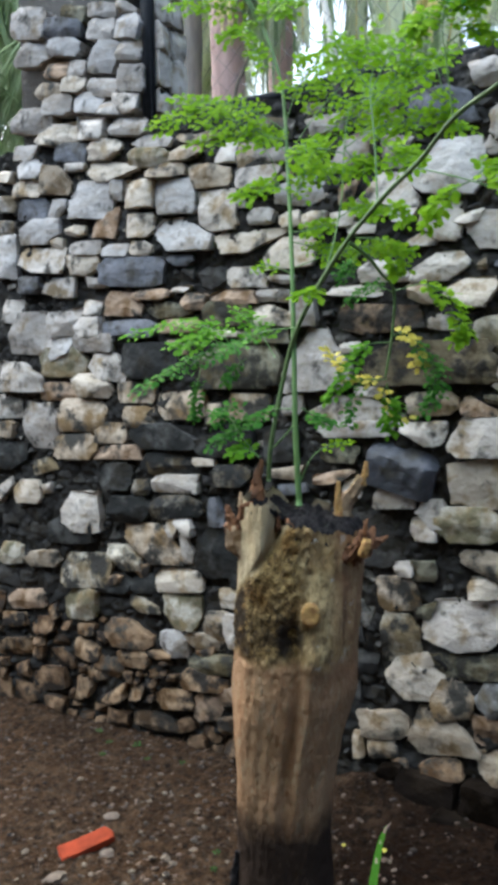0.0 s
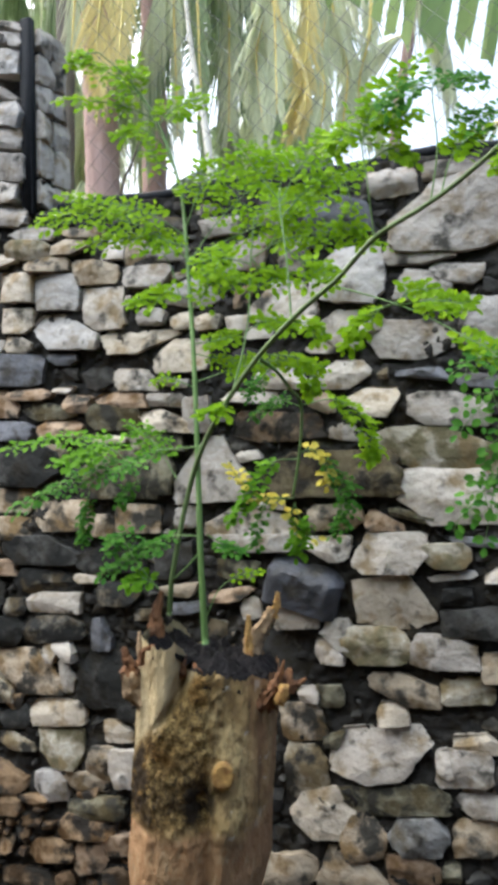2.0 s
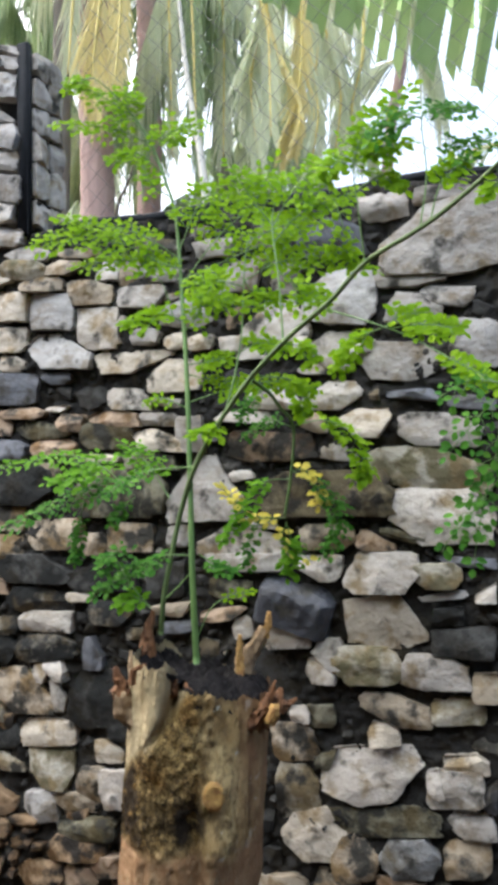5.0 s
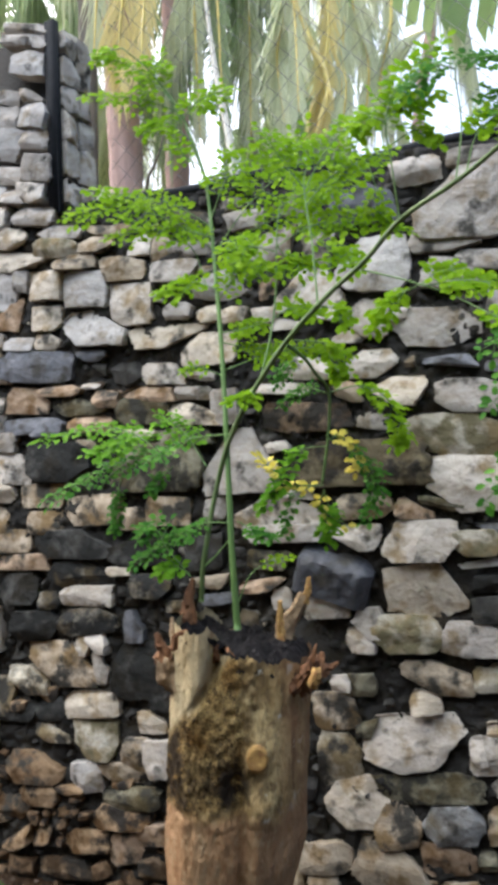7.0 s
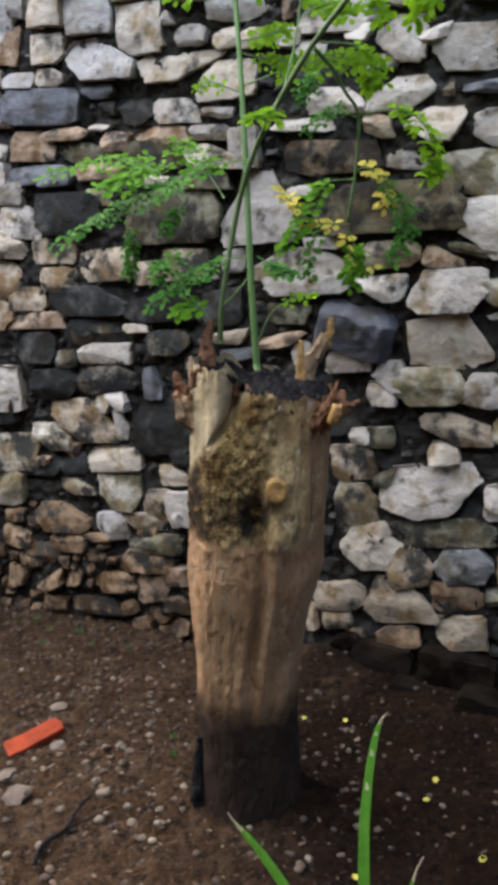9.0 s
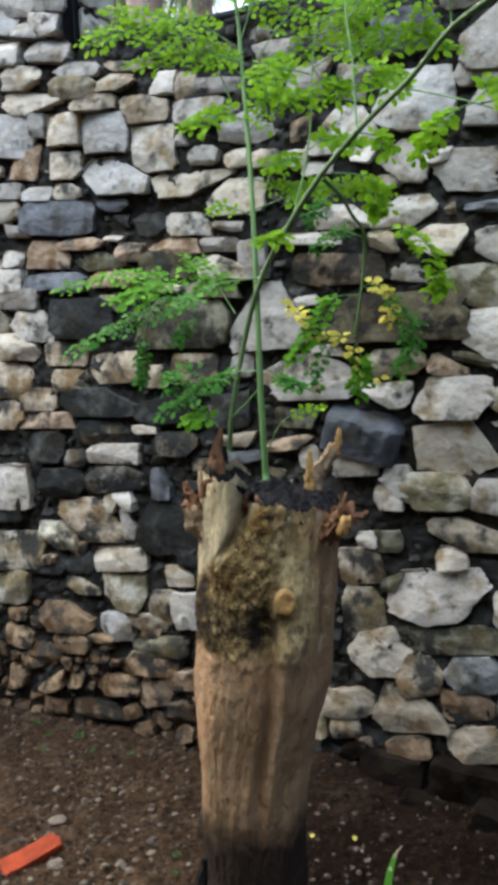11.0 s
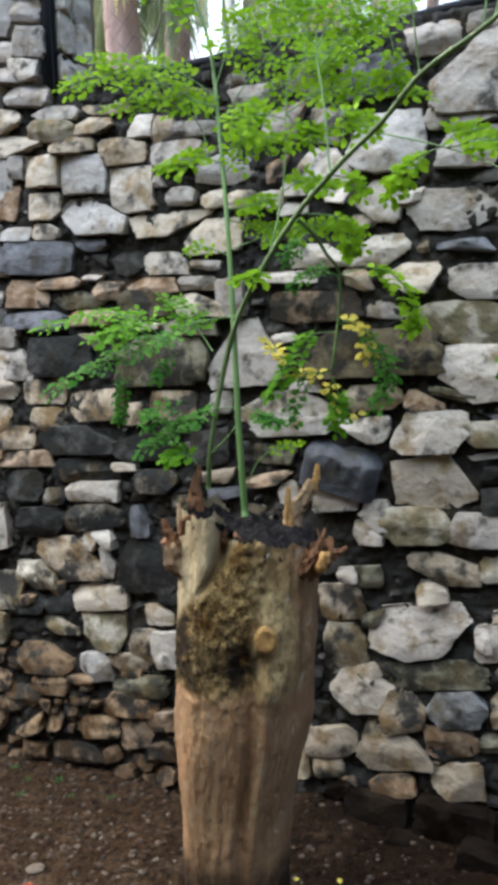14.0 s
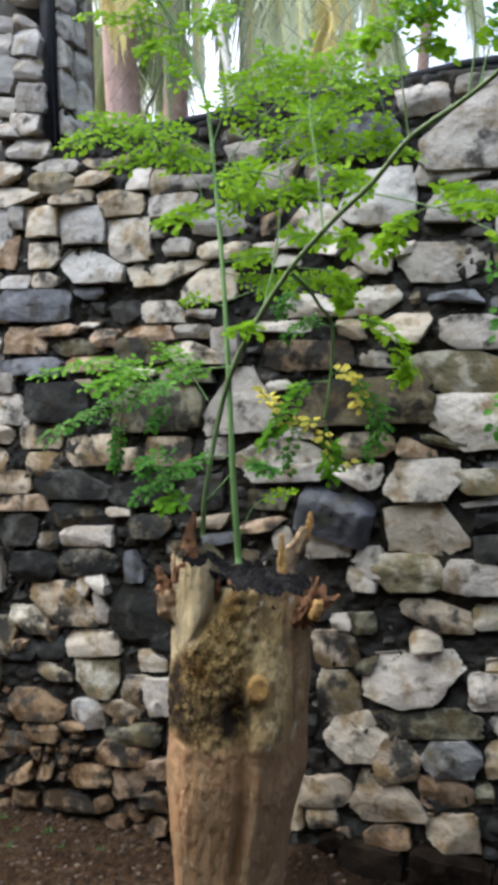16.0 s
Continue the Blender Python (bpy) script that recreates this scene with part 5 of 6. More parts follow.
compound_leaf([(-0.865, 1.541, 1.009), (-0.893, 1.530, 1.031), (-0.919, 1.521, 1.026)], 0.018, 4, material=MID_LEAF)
compound_leaf([(-0.751, 1.517, 1.121), (-0.719, 1.530, 1.102), (-0.695, 1.539, 1.091)], 0.016, 6, material=SHADED_LEAF, size=0.011)
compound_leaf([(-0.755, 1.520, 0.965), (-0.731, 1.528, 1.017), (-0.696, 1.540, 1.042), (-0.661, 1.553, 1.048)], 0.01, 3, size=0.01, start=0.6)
compound_leaf([(-0.661, 1.743, 1.174), (-0.694, 1.730, 1.174), (-0.722, 1.720, 1.127), (-0.729, 1.719, 1.074)], 0.018, 6, material=SHADED_LEAF, size=0.0125)
compound_leaf([(-0.461, 1.403, 1.543), (-0.376, 1.371, 1.508), (-0.314, 1.353, 1.478), (-0.249, 1.314, 1.435), (-0.179, 1.277, 1.391)], 0.02, 8, start=0.72)
compound_leaf([(-0.358, 1.368, 1.502), (-0.406, 1.382, 1.488), (-0.441, 1.391, 1.447)], 0.026, 8)
compound_leaf([(-0.350, 1.371, 1.499), (-0.297, 1.359, 1.499), (-0.252, 1.354, 1.489)], 0.026, 9)
compound_leaf([(-0.358, 1.368, 1.502), (-0.338, 1.375, 1.518), (-0.309, 1.386, 1.523)], 0.024, 6)
compound_leaf([(-0.179, 1.277, 1.395), (-0.224, 1.282, 1.402), (-0.263, 1.289, 1.384)], 0.030, 3, material=SHADED_LEAF, size=0.0145)
compound_leaf([(-0.179, 1.277, 1.388), (-0.209, 1.267, 1.354), (-0.245, 1.255, 1.309)], 0.030, 3, material=SHADED_LEAF, size=0.0145)
compound_leaf([(-0.177, 1.280, 1.327), (-0.206, 1.271, 1.244), (-0.223, 1.266, 1.156)], 0.030, 3, material=SHADED_LEAF, size=0.0145)
compound_leaf([(-0.186, 1.278, 1.266), (-0.222, 1.265, 1.221), (-0.259, 1.253, 1.176)], 0.030, 3, material=SHADED_LEAF, size=0.0145)
compound_leaf([(-0.184, 1.277, 1.357), (-0.192, 1.275, 1.297), (-0.207, 1.270, 1.259)], 0.030, 3, material=SHADED_LEAF, size=0.0145)
stem([(-0.622, 1.473, 1.442), (-0.619, 1.560, 1.425), (-0.624, 1.644, 1.402), (-0.622, 1.720, 1.370), (-0.633, 1.740, 1.280), (-0.652, 1.746, 1.179)], 0.0038, 0.0026, STEM, "hanging green leaf stalk")
compound_leaf([(-0.622, 1.720, 1.370), (-0.560, 1.744, 1.381), (-0.511, 1.762, 1.353), (-0.483, 1.774, 1.289), (-0.495, 1.771, 1.268)], 0.028, 12, start=0.25)
compound_leaf([(-0.622, 1.720, 1.367), (-0.668, 1.703, 1.382), (-0.713, 1.687, 1.353)], 0.022, 8, material=SHADED_LEAF, size=0.01)
compound_leaf([(-0.633, 1.740, 1.274), (-0.587, 1.758, 1.256), (-0.550, 1.773, 1.208), (-0.542, 1.777, 1.149), (-0.571, 1.767, 1.108)], 0.028, 14, material=SHADED_LEAF, size=0.0125, start=0.25)
compound_leaf([(-0.636, 1.739, 1.259), (-0.689, 1.719, 1.251), (-0.734, 1.704, 1.193), (-0.766, 1.693, 1.141)], 0.022, 9, material=MID_LEAF)
compound_leaf([(-0.647, 1.748, 1.168), (-0.656, 1.745, 1.132), (-0.609, 1.764, 1.092)], 0.014, 2, material=YELLOW_LEAF, size=0.0165)
compound_leaf([(-0.649, 1.747, 1.176), (-0.688, 1.732, 1.176), (-0.718, 1.721, 1.179)], 0.014, 2, material=YELLOW_LEAF, size=0.0165)
compound_leaf([(-0.726, 1.717, 1.198), (-0.754, 1.707, 1.216), (-0.768, 1.701, 1.234)], 0.014, 2, material=YELLOW_LEAF, size=0.0165)
compound_leaf([(-0.590, 1.757, 1.250), (-0.577, 1.762, 1.232), (-0.580, 1.762, 1.211)], 0.014, 2, material=YELLOW_LEAF, size=0.0165)
compound_leaf([(-0.633, 1.740, 1.274), (-0.611, 1.748, 1.279), (-0.589, 1.757, 1.265)], 0.014, 2, material=YELLOW_LEAF, size=0.0165)
compound_leaf([(-0.650, 1.747, 1.168), (-0.637, 1.753, 1.114), (-0.645, 1.751, 1.067)], 0.026, 6, material=MID_LEAF)
compound_leaf([(-0.618, 1.528, 1.430), (-0.643, 1.519, 1.404), (-0.658, 1.514, 1.379)], 0.02, 6, material=SHADED_LEAF, size=0.01)
compound_leaf([(-0.389, 1.364, 1.606), (-0.393, 1.339, 1.689), (-0.398, 1.336, 1.753), (-0.376, 1.343, 1.809), (-0.321, 1.362, 1.864)], 0.034, 14, start=0.45)
compound_leaf([(-0.396, 1.337, 1.747), (-0.423, 1.326, 1.758), (-0.444, 1.319, 1.739)], 0.024, 6)
compound_leaf([(-0.392, 1.339, 1.715), (-0.356, 1.352, 1.736), (-0.332, 1.362, 1.721)], 0.022, 6)
compound_leaf([(-0.398, 1.336, 1.753), (-0.375, 1.344, 1.775), (-0.326, 1.362, 1.787)], 0.03, 8)
compound_leaf([(-0.296, 1.324, 1.636), (-0.285, 1.326, 1.720), (-0.289, 1.322, 1.806), (-0.256, 1.335, 1.818), (-0.223, 1.347, 1.818)], 0.03, 10, material=SHADED_LEAF, size=0.0125, start=0.5)
compound_leaf([(-0.285, 1.326, 1.720), (-0.245, 1.340, 1.751), (-0.195, 1.359, 1.772)], 0.034, 9, material=SHADED_LEAF, size=0.0125)
compound_leaf([(-0.289, 1.322, 1.802), (-0.317, 1.311, 1.807), (-0.358, 1.297, 1.775)], 0.03, 9, material=SHADED_LEAF, size=0.0125)
compound_leaf([(-0.279, 1.319, 1.649), (-0.265, 1.323, 1.699), (-0.233, 1.334, 1.732)], 0.024, 6, start=0.5)
compound_leaf([(-0.184, 1.268, 1.696), (-0.177, 1.271, 1.673), (-0.191, 1.266, 1.662)], 0.02, 4)
compound_leaf([(-1.022, 1.605, 2.129), (-1.050, 1.594, 2.124), (-1.073, 1.586, 2.106)], 0.025, 4)
vine([(-1.316, 2.205, 1.917), (-1.303, 2.201, 1.852), (-1.313, 2.188, 1.767), (-1.299, 2.184, 1.699), (-1.299, 2.196, 1.648)])
bare_twig([(-1.299, 2.269, 2.183), (-1.316, 2.264, 2.138), (-1.333, 2.258, 2.107), (-1.345, 2.255, 2.053)])

# ---- fence, palms and sky behind the wall ----
post = empty("fence_post", (-1.568, WALL_Y - 0.004, 1.98), "black painted steel fence post against the pier", "fence post")
bm = bmesh.new()
box(bm, (-0.020, 0.0, 0.0), (0.020, 0.025, 0.585))
bmesh.ops.bevel(bm, geom=bm.edges[:], offset=0.004, segments=2, affect="EDGES")
part("pole", bm, STEEL, post)

fence = empty("wire_fence", (-1.5, WALL_Y + 0.22, 1.98), "thin chain-link fence standing on the wall", "fence")
bm = bmesh.new()
step, high, long = 0.074, 1.3, 2.4
for way in (-1, 1):
    for i in range(int((long + high) / step) + 1):
        s = i * step
        a, b = Vector((min(s, long), 0.004 * way, max(0.0, s - long))), Vector((max(0.0, s - high), 0.004 * way, min(s, high)))
        if way < 0:
            a.x, b.x = long - a.x, long - b.x
        if (a - b).length > 0.02:
            tube(bm, [a, b], 0.0009, 0.0009, 4)
tagged(part("wire_mesh", bm, WIRE, fence), kind="stuff")
bm = bmesh.new()
line = [Vector((2.4 * i / 24, -0.16 + 0.004 * math.sin(i), 0.028 + 0.006 * math.sin(i * 1.3))) for i in range(25)]
tube(bm, line, 0.014, 0.014, 8)
part("bottom_rail", bm, STEEL, fence, "black rail along the wall's crest")


def strip_into(bm, root, way, normal, long, wide, bend):
    """One narrow folded blade of a frond."""
    way = way.normalized()
    side = way.cross(normal).normalized()
    fold = side.cross(way)
    rows = []
    for f, w in ((0.0, 0.45), (0.35, 1.0), (0.7, 0.75), (1.0, 0.06)):
        mid = root + way * long * f + Vector((0, 0, -bend * long * f * f))
        rows.append([bm.verts.new(mid + side * wide * 0.5 * w * s + fold * (0.25 * wide * w if s == 0 else 0)) for s in (-1, 0, 1)])
    for a, b in zip(rows, rows[1:]):
        for i in (0, 1):
            bm.faces.new((a[i], a[i + 1], b[i + 1], b[i]))


palms = random.Random(31)
PALMS = []


def palm(points, r0, r1, material):
    """A ringed palm trunk, swollen at the foot."""
    base = Vector((points[0][0], points[0][1], 0.0))
    tree = empty("palm_tree", base, "tall palm with a ringed trunk behind the wall", "palm tree", "palms behind the wall")
    line = [base] + [Vector(p) for p in points if p[2] > 0.6]
    line = curve_points(line, 14)
    bm = bmesh.new()
    loops = []
    for i, p in enumerate(line):
        f = i / (len(line) - 1)
        r = r0 + (r1 - r0) * f + 0.05 * math.exp(-f * 14)
        r *= 1.0 + (0.05 if i % 2 else -0.02)
        loops.append([p - base + Vector((r * math.cos(a), r * math.sin(a), 0.01 * math.sin(3 * a + i))) for a in (k * math.tau / 18 for k in range(18))])
    rings(bm, loops)
    part("trunk", bm, material, tree)
    PALMS.append(tree)
    top = line[-1] - base
    for k in range(7):
        a = k * math.tau / 7 + palms.uniform(-0.3, 0.3)
        out = Vector((math.cos(a), math.sin(a), 0))
        rise, reach = palms.uniform(0.3, 0.9), palms.uniform(1.7, 2.4)
        pts = [top, top + out * reach * 0.35 + Vector((0, 0, rise)), top + out * reach * 0.75 + Vector((0, 0, rise * 0.7)), top + out * reach + Vector((0, 0, -0.3))]
        frond_part(pts, 0.55, 30, HAZED_FROND if k % 2 else DEEP_FROND, 0.04, tree, 0.5)


def frond_part(points, long, count, material, wide, tree, hang):
    bm = bmesh.new()
    line = curve_points(points, 10)
    rod = bmesh.new()
    tube(rod, line, 0.02, 0.007, 6)
    count = int(count * 1.6)
    for k in range(count):
        f = 0.06 + 0.92 * k / count
        g = f * (len(line) - 1)
        i = min(int(g), len(line) - 2)
        at = line[i].lerp(line[i + 1], g - i)
        run = (line[i + 1] - line[i]).normalized()
        flank = run.cross(Vector((0.1, 0.15, 1))).normalized()
        for s in (-1, 1):
            way = flank * s * palms.uniform(0.4, 0.85) + run * palms.uniform(0.8, 1.1) + Vector((0, 0, -hang * palms.uniform(0.1, 0.5)))
            strip_into(bm, at, way, Vector((palms.uniform(-0.6, 0.6), -1, palms.uniform(-0.2, 0.8))), long * (1 - 0.5 * f) * palms.uniform(0.8, 1.15), wide * palms.uniform(0.45, 0.8), 0.25)
    frond = part("frond", bm, material, tree)
    part("midrib", rod, MIDRIB, frond, "yellow midrib")
    return frond


def nearest_palm(p):
    return min(PALMS, key=lambda t: (t.location.x - p[0]) ** 2 + (t.location.y - p[1]) ** 2)


def hanging_frond(points, long, count, material, wide):
    """A withering frond that hangs from its palm's crown."""
    tree = nearest_palm(points[0])
    return frond_part([Vector(p) - tree.location for p in points], long, count, material, wide, tree, 1.6)


palm([(-3.407, 6.402, 0.872), (-3.349, 6.357, 3.631), (-3.330, 6.342, 4.567), (-3.321, 6.304, 6.292)], 0.11, 0.1, PALM_BARK)
palm([(-3.531, 5.713, 0.912), (-3.461, 5.678, 3.435), (-3.465, 5.662, 4.066), (-3.473, 5.610, 6.093)], 0.145, 0.125, PALM_BARK)
palm([(-4.447, 6.545, 0.855), (-4.323, 6.490, 5.078), (-4.310, 6.457, 6.662)], 0.09, 0.08, GREY_BARK)
palm([(-1.901, 9.110, 0.720), (-1.748, 9.075, 4.584), (-1.567, 9.113, 5.848), (-1.273, 9.172, 7.998)], 0.075, 0.055, PALM_BARK)
palm([(-3.370, 8.021, 0.775), (-3.295, 7.963, 4.364), (-3.285, 7.924, 6.159), (-3.282, 7.889, 7.656)], 0.1, 0.09, GREY_BARK)
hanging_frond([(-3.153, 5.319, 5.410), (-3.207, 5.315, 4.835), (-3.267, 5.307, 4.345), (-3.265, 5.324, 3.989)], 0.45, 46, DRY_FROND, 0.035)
hanging_frond([(-3.458, 5.415, 5.551), (-3.514, 5.411, 4.854), (-3.557, 5.406, 4.374)], 0.4, 30, HAZED_FROND, 0.03)
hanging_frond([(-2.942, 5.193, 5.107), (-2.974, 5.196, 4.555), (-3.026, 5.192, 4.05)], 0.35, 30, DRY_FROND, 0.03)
hanging_frond([(-1.530, 5.294, 5.205), (-1.793, 5.211, 4.563), (-1.947, 5.166, 3.995), (-1.916, 5.192, 3.424)], 0.5, 50, HAZED_FROND, 0.04)
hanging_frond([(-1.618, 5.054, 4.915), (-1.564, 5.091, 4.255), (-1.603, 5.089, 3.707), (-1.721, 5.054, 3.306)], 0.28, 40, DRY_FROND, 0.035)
hanging_frond([(-1.824, 4.977, 4.918), (-1.771, 5.014, 4.185), (-1.769, 5.033, 3.453)], 0.35, 36, HAZED_FROND, 0.035)
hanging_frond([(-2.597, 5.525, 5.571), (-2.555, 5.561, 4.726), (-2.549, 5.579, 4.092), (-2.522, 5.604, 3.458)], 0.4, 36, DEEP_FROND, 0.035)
hanging_frond([(-2.588, 6.054, 5.926), (-2.522, 6.101, 5.010), (-2.546, 6.121, 3.820)], 0.45, 40, HAZED_FROND, 0.035)
hanging_frond([(-1.775, 5.845, 5.136), (-1.592, 5.930, 4.458), (-1.405, 6.013, 3.948), (-1.257, 6.081, 3.439)], 0.4, 40, HAZED_FROND, 0.035)
hanging_frond([(-1.396, 8.119, 5.396), (-1.770, 7.984, 5.176), (-2.049, 7.896, 4.448)], 0.6, 36, HAZED_FROND, 0.04)
hanging_frond([(-2.806, 5.662, 5.498), (-2.805, 5.684, 4.581), (-2.803, 5.706, 3.708)], 0.35, 34, HAZED_FROND, 0.035)
hanging_frond([(-1.768, 6.895, 6.022), (-1.926, 6.858, 5.088), (-1.990, 6.855, 4.202)], 0.5, 40, HAZED_FROND, 0.04)

hanging_frond([(-1.585, 5.6, 4.95), (-1.531, 5.6, 4.40), (-1.434, 5.6, 3.97), (-1.484, 5.6, 3.50)], 0.30, 34, HAZED_FROND, 0.03)
hanging_frond([(-1.304, 5.8, 4.80), (-1.312, 5.8, 4.30), (-1.402, 5.8, 3.90), (-1.327, 5.8, 3.45)], 0.26, 30, HAZED_FROND, 0.03)
hanging_frond([(-1.872, 6.0, 5.20), (-1.790, 6.0, 4.60), (-1.709, 6.0, 4.05), (-1.784, 6.0, 3.55)], 0.32, 34, HAZED_FROND, 0.03)
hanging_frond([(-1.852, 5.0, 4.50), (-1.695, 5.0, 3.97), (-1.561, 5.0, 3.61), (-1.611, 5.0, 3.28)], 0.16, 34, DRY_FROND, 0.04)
hanging_frond([(-0.424, 6.5, 3.75), (-0.677, 6.5, 3.70), (-0.893, 6.5, 3.60), (-1.026, 6.5, 3.45)], 0.40, 30, HAZED_FROND, 0.035)


def dry_stalk(points):
    """A bare, bleached frond stalk that hangs from its palm's crown."""
    tree = nearest_palm(points[0])
    bm = bmesh.new()
    tube(bm, [p - tree.location for p in curve_points(points, 6)], 0.012, 0.03, 7)
    part("dry_stalk", bm, BLEACHED, tree, "bleached bare frond stalk")


dry_stalk([(-2.42, 5.0, 4.6), (-2.367, 5.0, 4.062), (-2.318, 5.0, 3.707), (-2.26, 5.0, 3.393), (-2.215, 5.0, 3.0)])

# a thicket of more palms far behind
def thicket_frond(bm, rng, root):
    """One arching frond with hanging strips."""
    a = rng.uniform(0, math.tau)
    out = Vector((math.cos(a), math.sin(a), 0))
    line = curve_points([root, root + out * 0.4 + Vector((0, 0, 0.35)), root + out * 0.9 + Vector((0, 0, 0.1)), root + out * 1.2 + Vector((0, 0, -0.7))], 6)
    tube(bm, line, 0.016, 0.006, 4)
    for j in range(2, len(line) - 1):
        run = (line[j + 1] - line[j]).normalized()
        for s in (-1, 1):
            for m in range(4):
                strip_into(bm, line[j].lerp(line[j + 1], m * 0.25), run.cross(Vector((0, 0, 1))) * s * 0.6 + run * 0.5 + Vector((0, 0, -rng.uniform(0.5, 1.4))), Vector((rng.uniform(-0.5, 0.5), -1, 0.3)), rng.uniform(0.5, 0.9), 0.03, 0.3)


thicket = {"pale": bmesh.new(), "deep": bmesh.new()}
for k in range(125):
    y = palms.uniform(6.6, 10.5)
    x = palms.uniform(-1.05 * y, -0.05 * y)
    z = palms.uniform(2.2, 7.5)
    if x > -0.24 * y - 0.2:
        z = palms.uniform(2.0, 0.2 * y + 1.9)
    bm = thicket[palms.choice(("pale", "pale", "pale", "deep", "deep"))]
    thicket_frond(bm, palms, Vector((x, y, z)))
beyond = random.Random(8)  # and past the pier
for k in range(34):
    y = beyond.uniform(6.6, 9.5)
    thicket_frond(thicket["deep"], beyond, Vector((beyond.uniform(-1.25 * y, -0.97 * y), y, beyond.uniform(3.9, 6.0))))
for key, name, material, label in (("pale", "palm_thicket", HAZED_FROND, "dense thicket of green palm fronds in the distance, paled as by haze"), ("deep", "deep_palm_thicket", DEEP_FROND, "thicket of deep green palm fronds in the distance")):
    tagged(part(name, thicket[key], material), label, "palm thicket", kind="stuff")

# ---- a banana plant beside the palms, one torn leaf arching over the wall ----
BANANA_AT = Vector((0.95, 3.05, 0.0))
banana = empty("banana_plant", BANANA_AT, "banana plant behind the wall with one large torn leaf", "banana plant")
bm = bmesh.new()
tube(bm, curve_points([Vector((0, 0, 0)), Vector((0.02, 0, 1.2)), Vector((-0.05, 0, 2.5)), Vector((-0.12, -0.02, 2.75))], 8), 0.11, 0.05, 16)
part("trunk", bm, PALE_BARK, banana)
rib = [p - BANANA_AT for p in curve_points([Vector((0.86, 3.03, 2.62)), Vector((0.45, 2.92, 3.2)), Vector((-0.2, 2.75, 3.32)), Vector((-0.9, 2.52, 3.24)), Vector((-1.5, 2.3, 3.09)), Vector((-1.95, 2.2, 2.98))], 17)]
leaf = bmesh.new()


def blade_half(x):
    return float(np.interp(x, [-1.95, -1.5, -1.04, -0.84, -0.6, -0.3, 0.4], [0.05, 0.22, 0.365, 0.46, 0.60, 0.77, 0.80]))


def blade_strip(first, last, side, torn):
    """One torn strip of the blade, hanging from the rib between two of its points."""
    fall = Vector((-0.20 + palms.uniform(-0.03, 0.03), 0.10 + palms.uniform(-0.07, 0.07), -1.0)) if side < 0 else Vector((-0.1, 0.95, -0.2 + palms.uniform(-0.15, 0.15)))
    slit, stretch = palms.uniform(0.08, 0.32) * torn, 1 + torn * palms.uniform(-0.06, 0.06)
    middle = (rib[first] + rib[last]) / 2
    rows = []
    for k in range(9):
        g = k / 8
        row = []
        for n in range(first, last + 1):
            p = rib[n]
            tip = palms.uniform(0.95, 1.05) if torn and k == 8 else 1.0
            long = blade_half(p.x + BANANA_AT.x) * stretch * tip * (1 - 0.02 * torn * (n - first))
            at = middle + (p - middle) * (1 - slit * g ** 1.5)
            row.append(leaf.verts.new(at + fall.normalized() * long * g + Vector((0, 0.02 * math.sin(3 * g + n * 1.1), -0.06 * g * g if side > 0 else 0))))
        rows.append(row)
    for p, q in zip(rows, rows[1:]):
        for n in range(len(p) - 1):
            leaf.faces.new((p[n], p[n + 1], q[n + 1], q[n]))


whole = min(i for i in range(len(rib)) if rib[i].x + BANANA_AT.x < -0.93)
for side in (-1, 1):
    i = 10
    while i < whole:
        j = min(whole, i + palms.choice((1, 1, 2)))
        blade_strip(i, j, side, 1.0)
        i = j
    blade_strip(whole, len(rib) - 1, side, 0.0)
blade = part("leaf", leaf, BANANA, banana, "large torn green leaf")
bm = bmesh.new()
tube(bm, rib, 0.022, 0.006, 8)
part("midrib", bm, STEM, blade)

# ---- things on the ground ----
shard = empty("tile_shard", (-1.368, 1.494, ground_height(-1.368, 1.494)), "broken piece of red fired clay tile lying on soil", "tile shard")
bm = bmesh.new()
rings(bm, [[Vector((x * s, y * s, z)) for x, y in ((-0.068, -0.025), (-0.03, -0.028), (0.062, -0.026), (0.070, -0.004), (0.064, 0.024), (-0.02, 0.023), (-0.058, 0.027), (-0.064, 0.004))] for s, z in ((1.06, -0.006), (1.1, 0.003), (1.1, 0.012), (1.05, 0.015))])
part("shard", bm, CLAY, shard, smooth=False)
shard.rotation_euler = (radians(3), radians(-4), radians(66))

litter = random.Random(8)


def pebble_into(bm, rng, at, r, squash):
    """A rounded, uneven pebble of two rings and two tips."""
    turn = rng.uniform(0, math.tau)
    long = rng.uniform(1.0, 1.5)
    rows = []
    for h, f in ((-0.5, 0.8), (0.1, 1.0), (0.65, 0.65)):
        row = []
        for k in range(7):
            a = turn + k * math.tau / 7
            j = rng.uniform(0.85, 1.12)
            x, y = long * f * r * j * math.cos(a - turn), f * r * j * math.sin(a - turn)
            row.append(bm.verts.new((at[0] + x * math.cos(turn) - y * math.sin(turn), at[1] + x * math.sin(turn) + y * math.cos(turn), at[2] + r * squash * h)))
        rows.append(row)
    for p, q in zip(rows, rows[1:]):
        for k in range(7):
            bm.faces.new((p[k], p[(k + 1) % 7], q[(k + 1) % 7], q[k]))
    top = bm.verts.new((at[0], at[1], at[2] + r * squash * 0.85))
    for k in range(7):
        bm.faces.new((rows[-1][k], rows[-1][(k + 1) % 7], top))


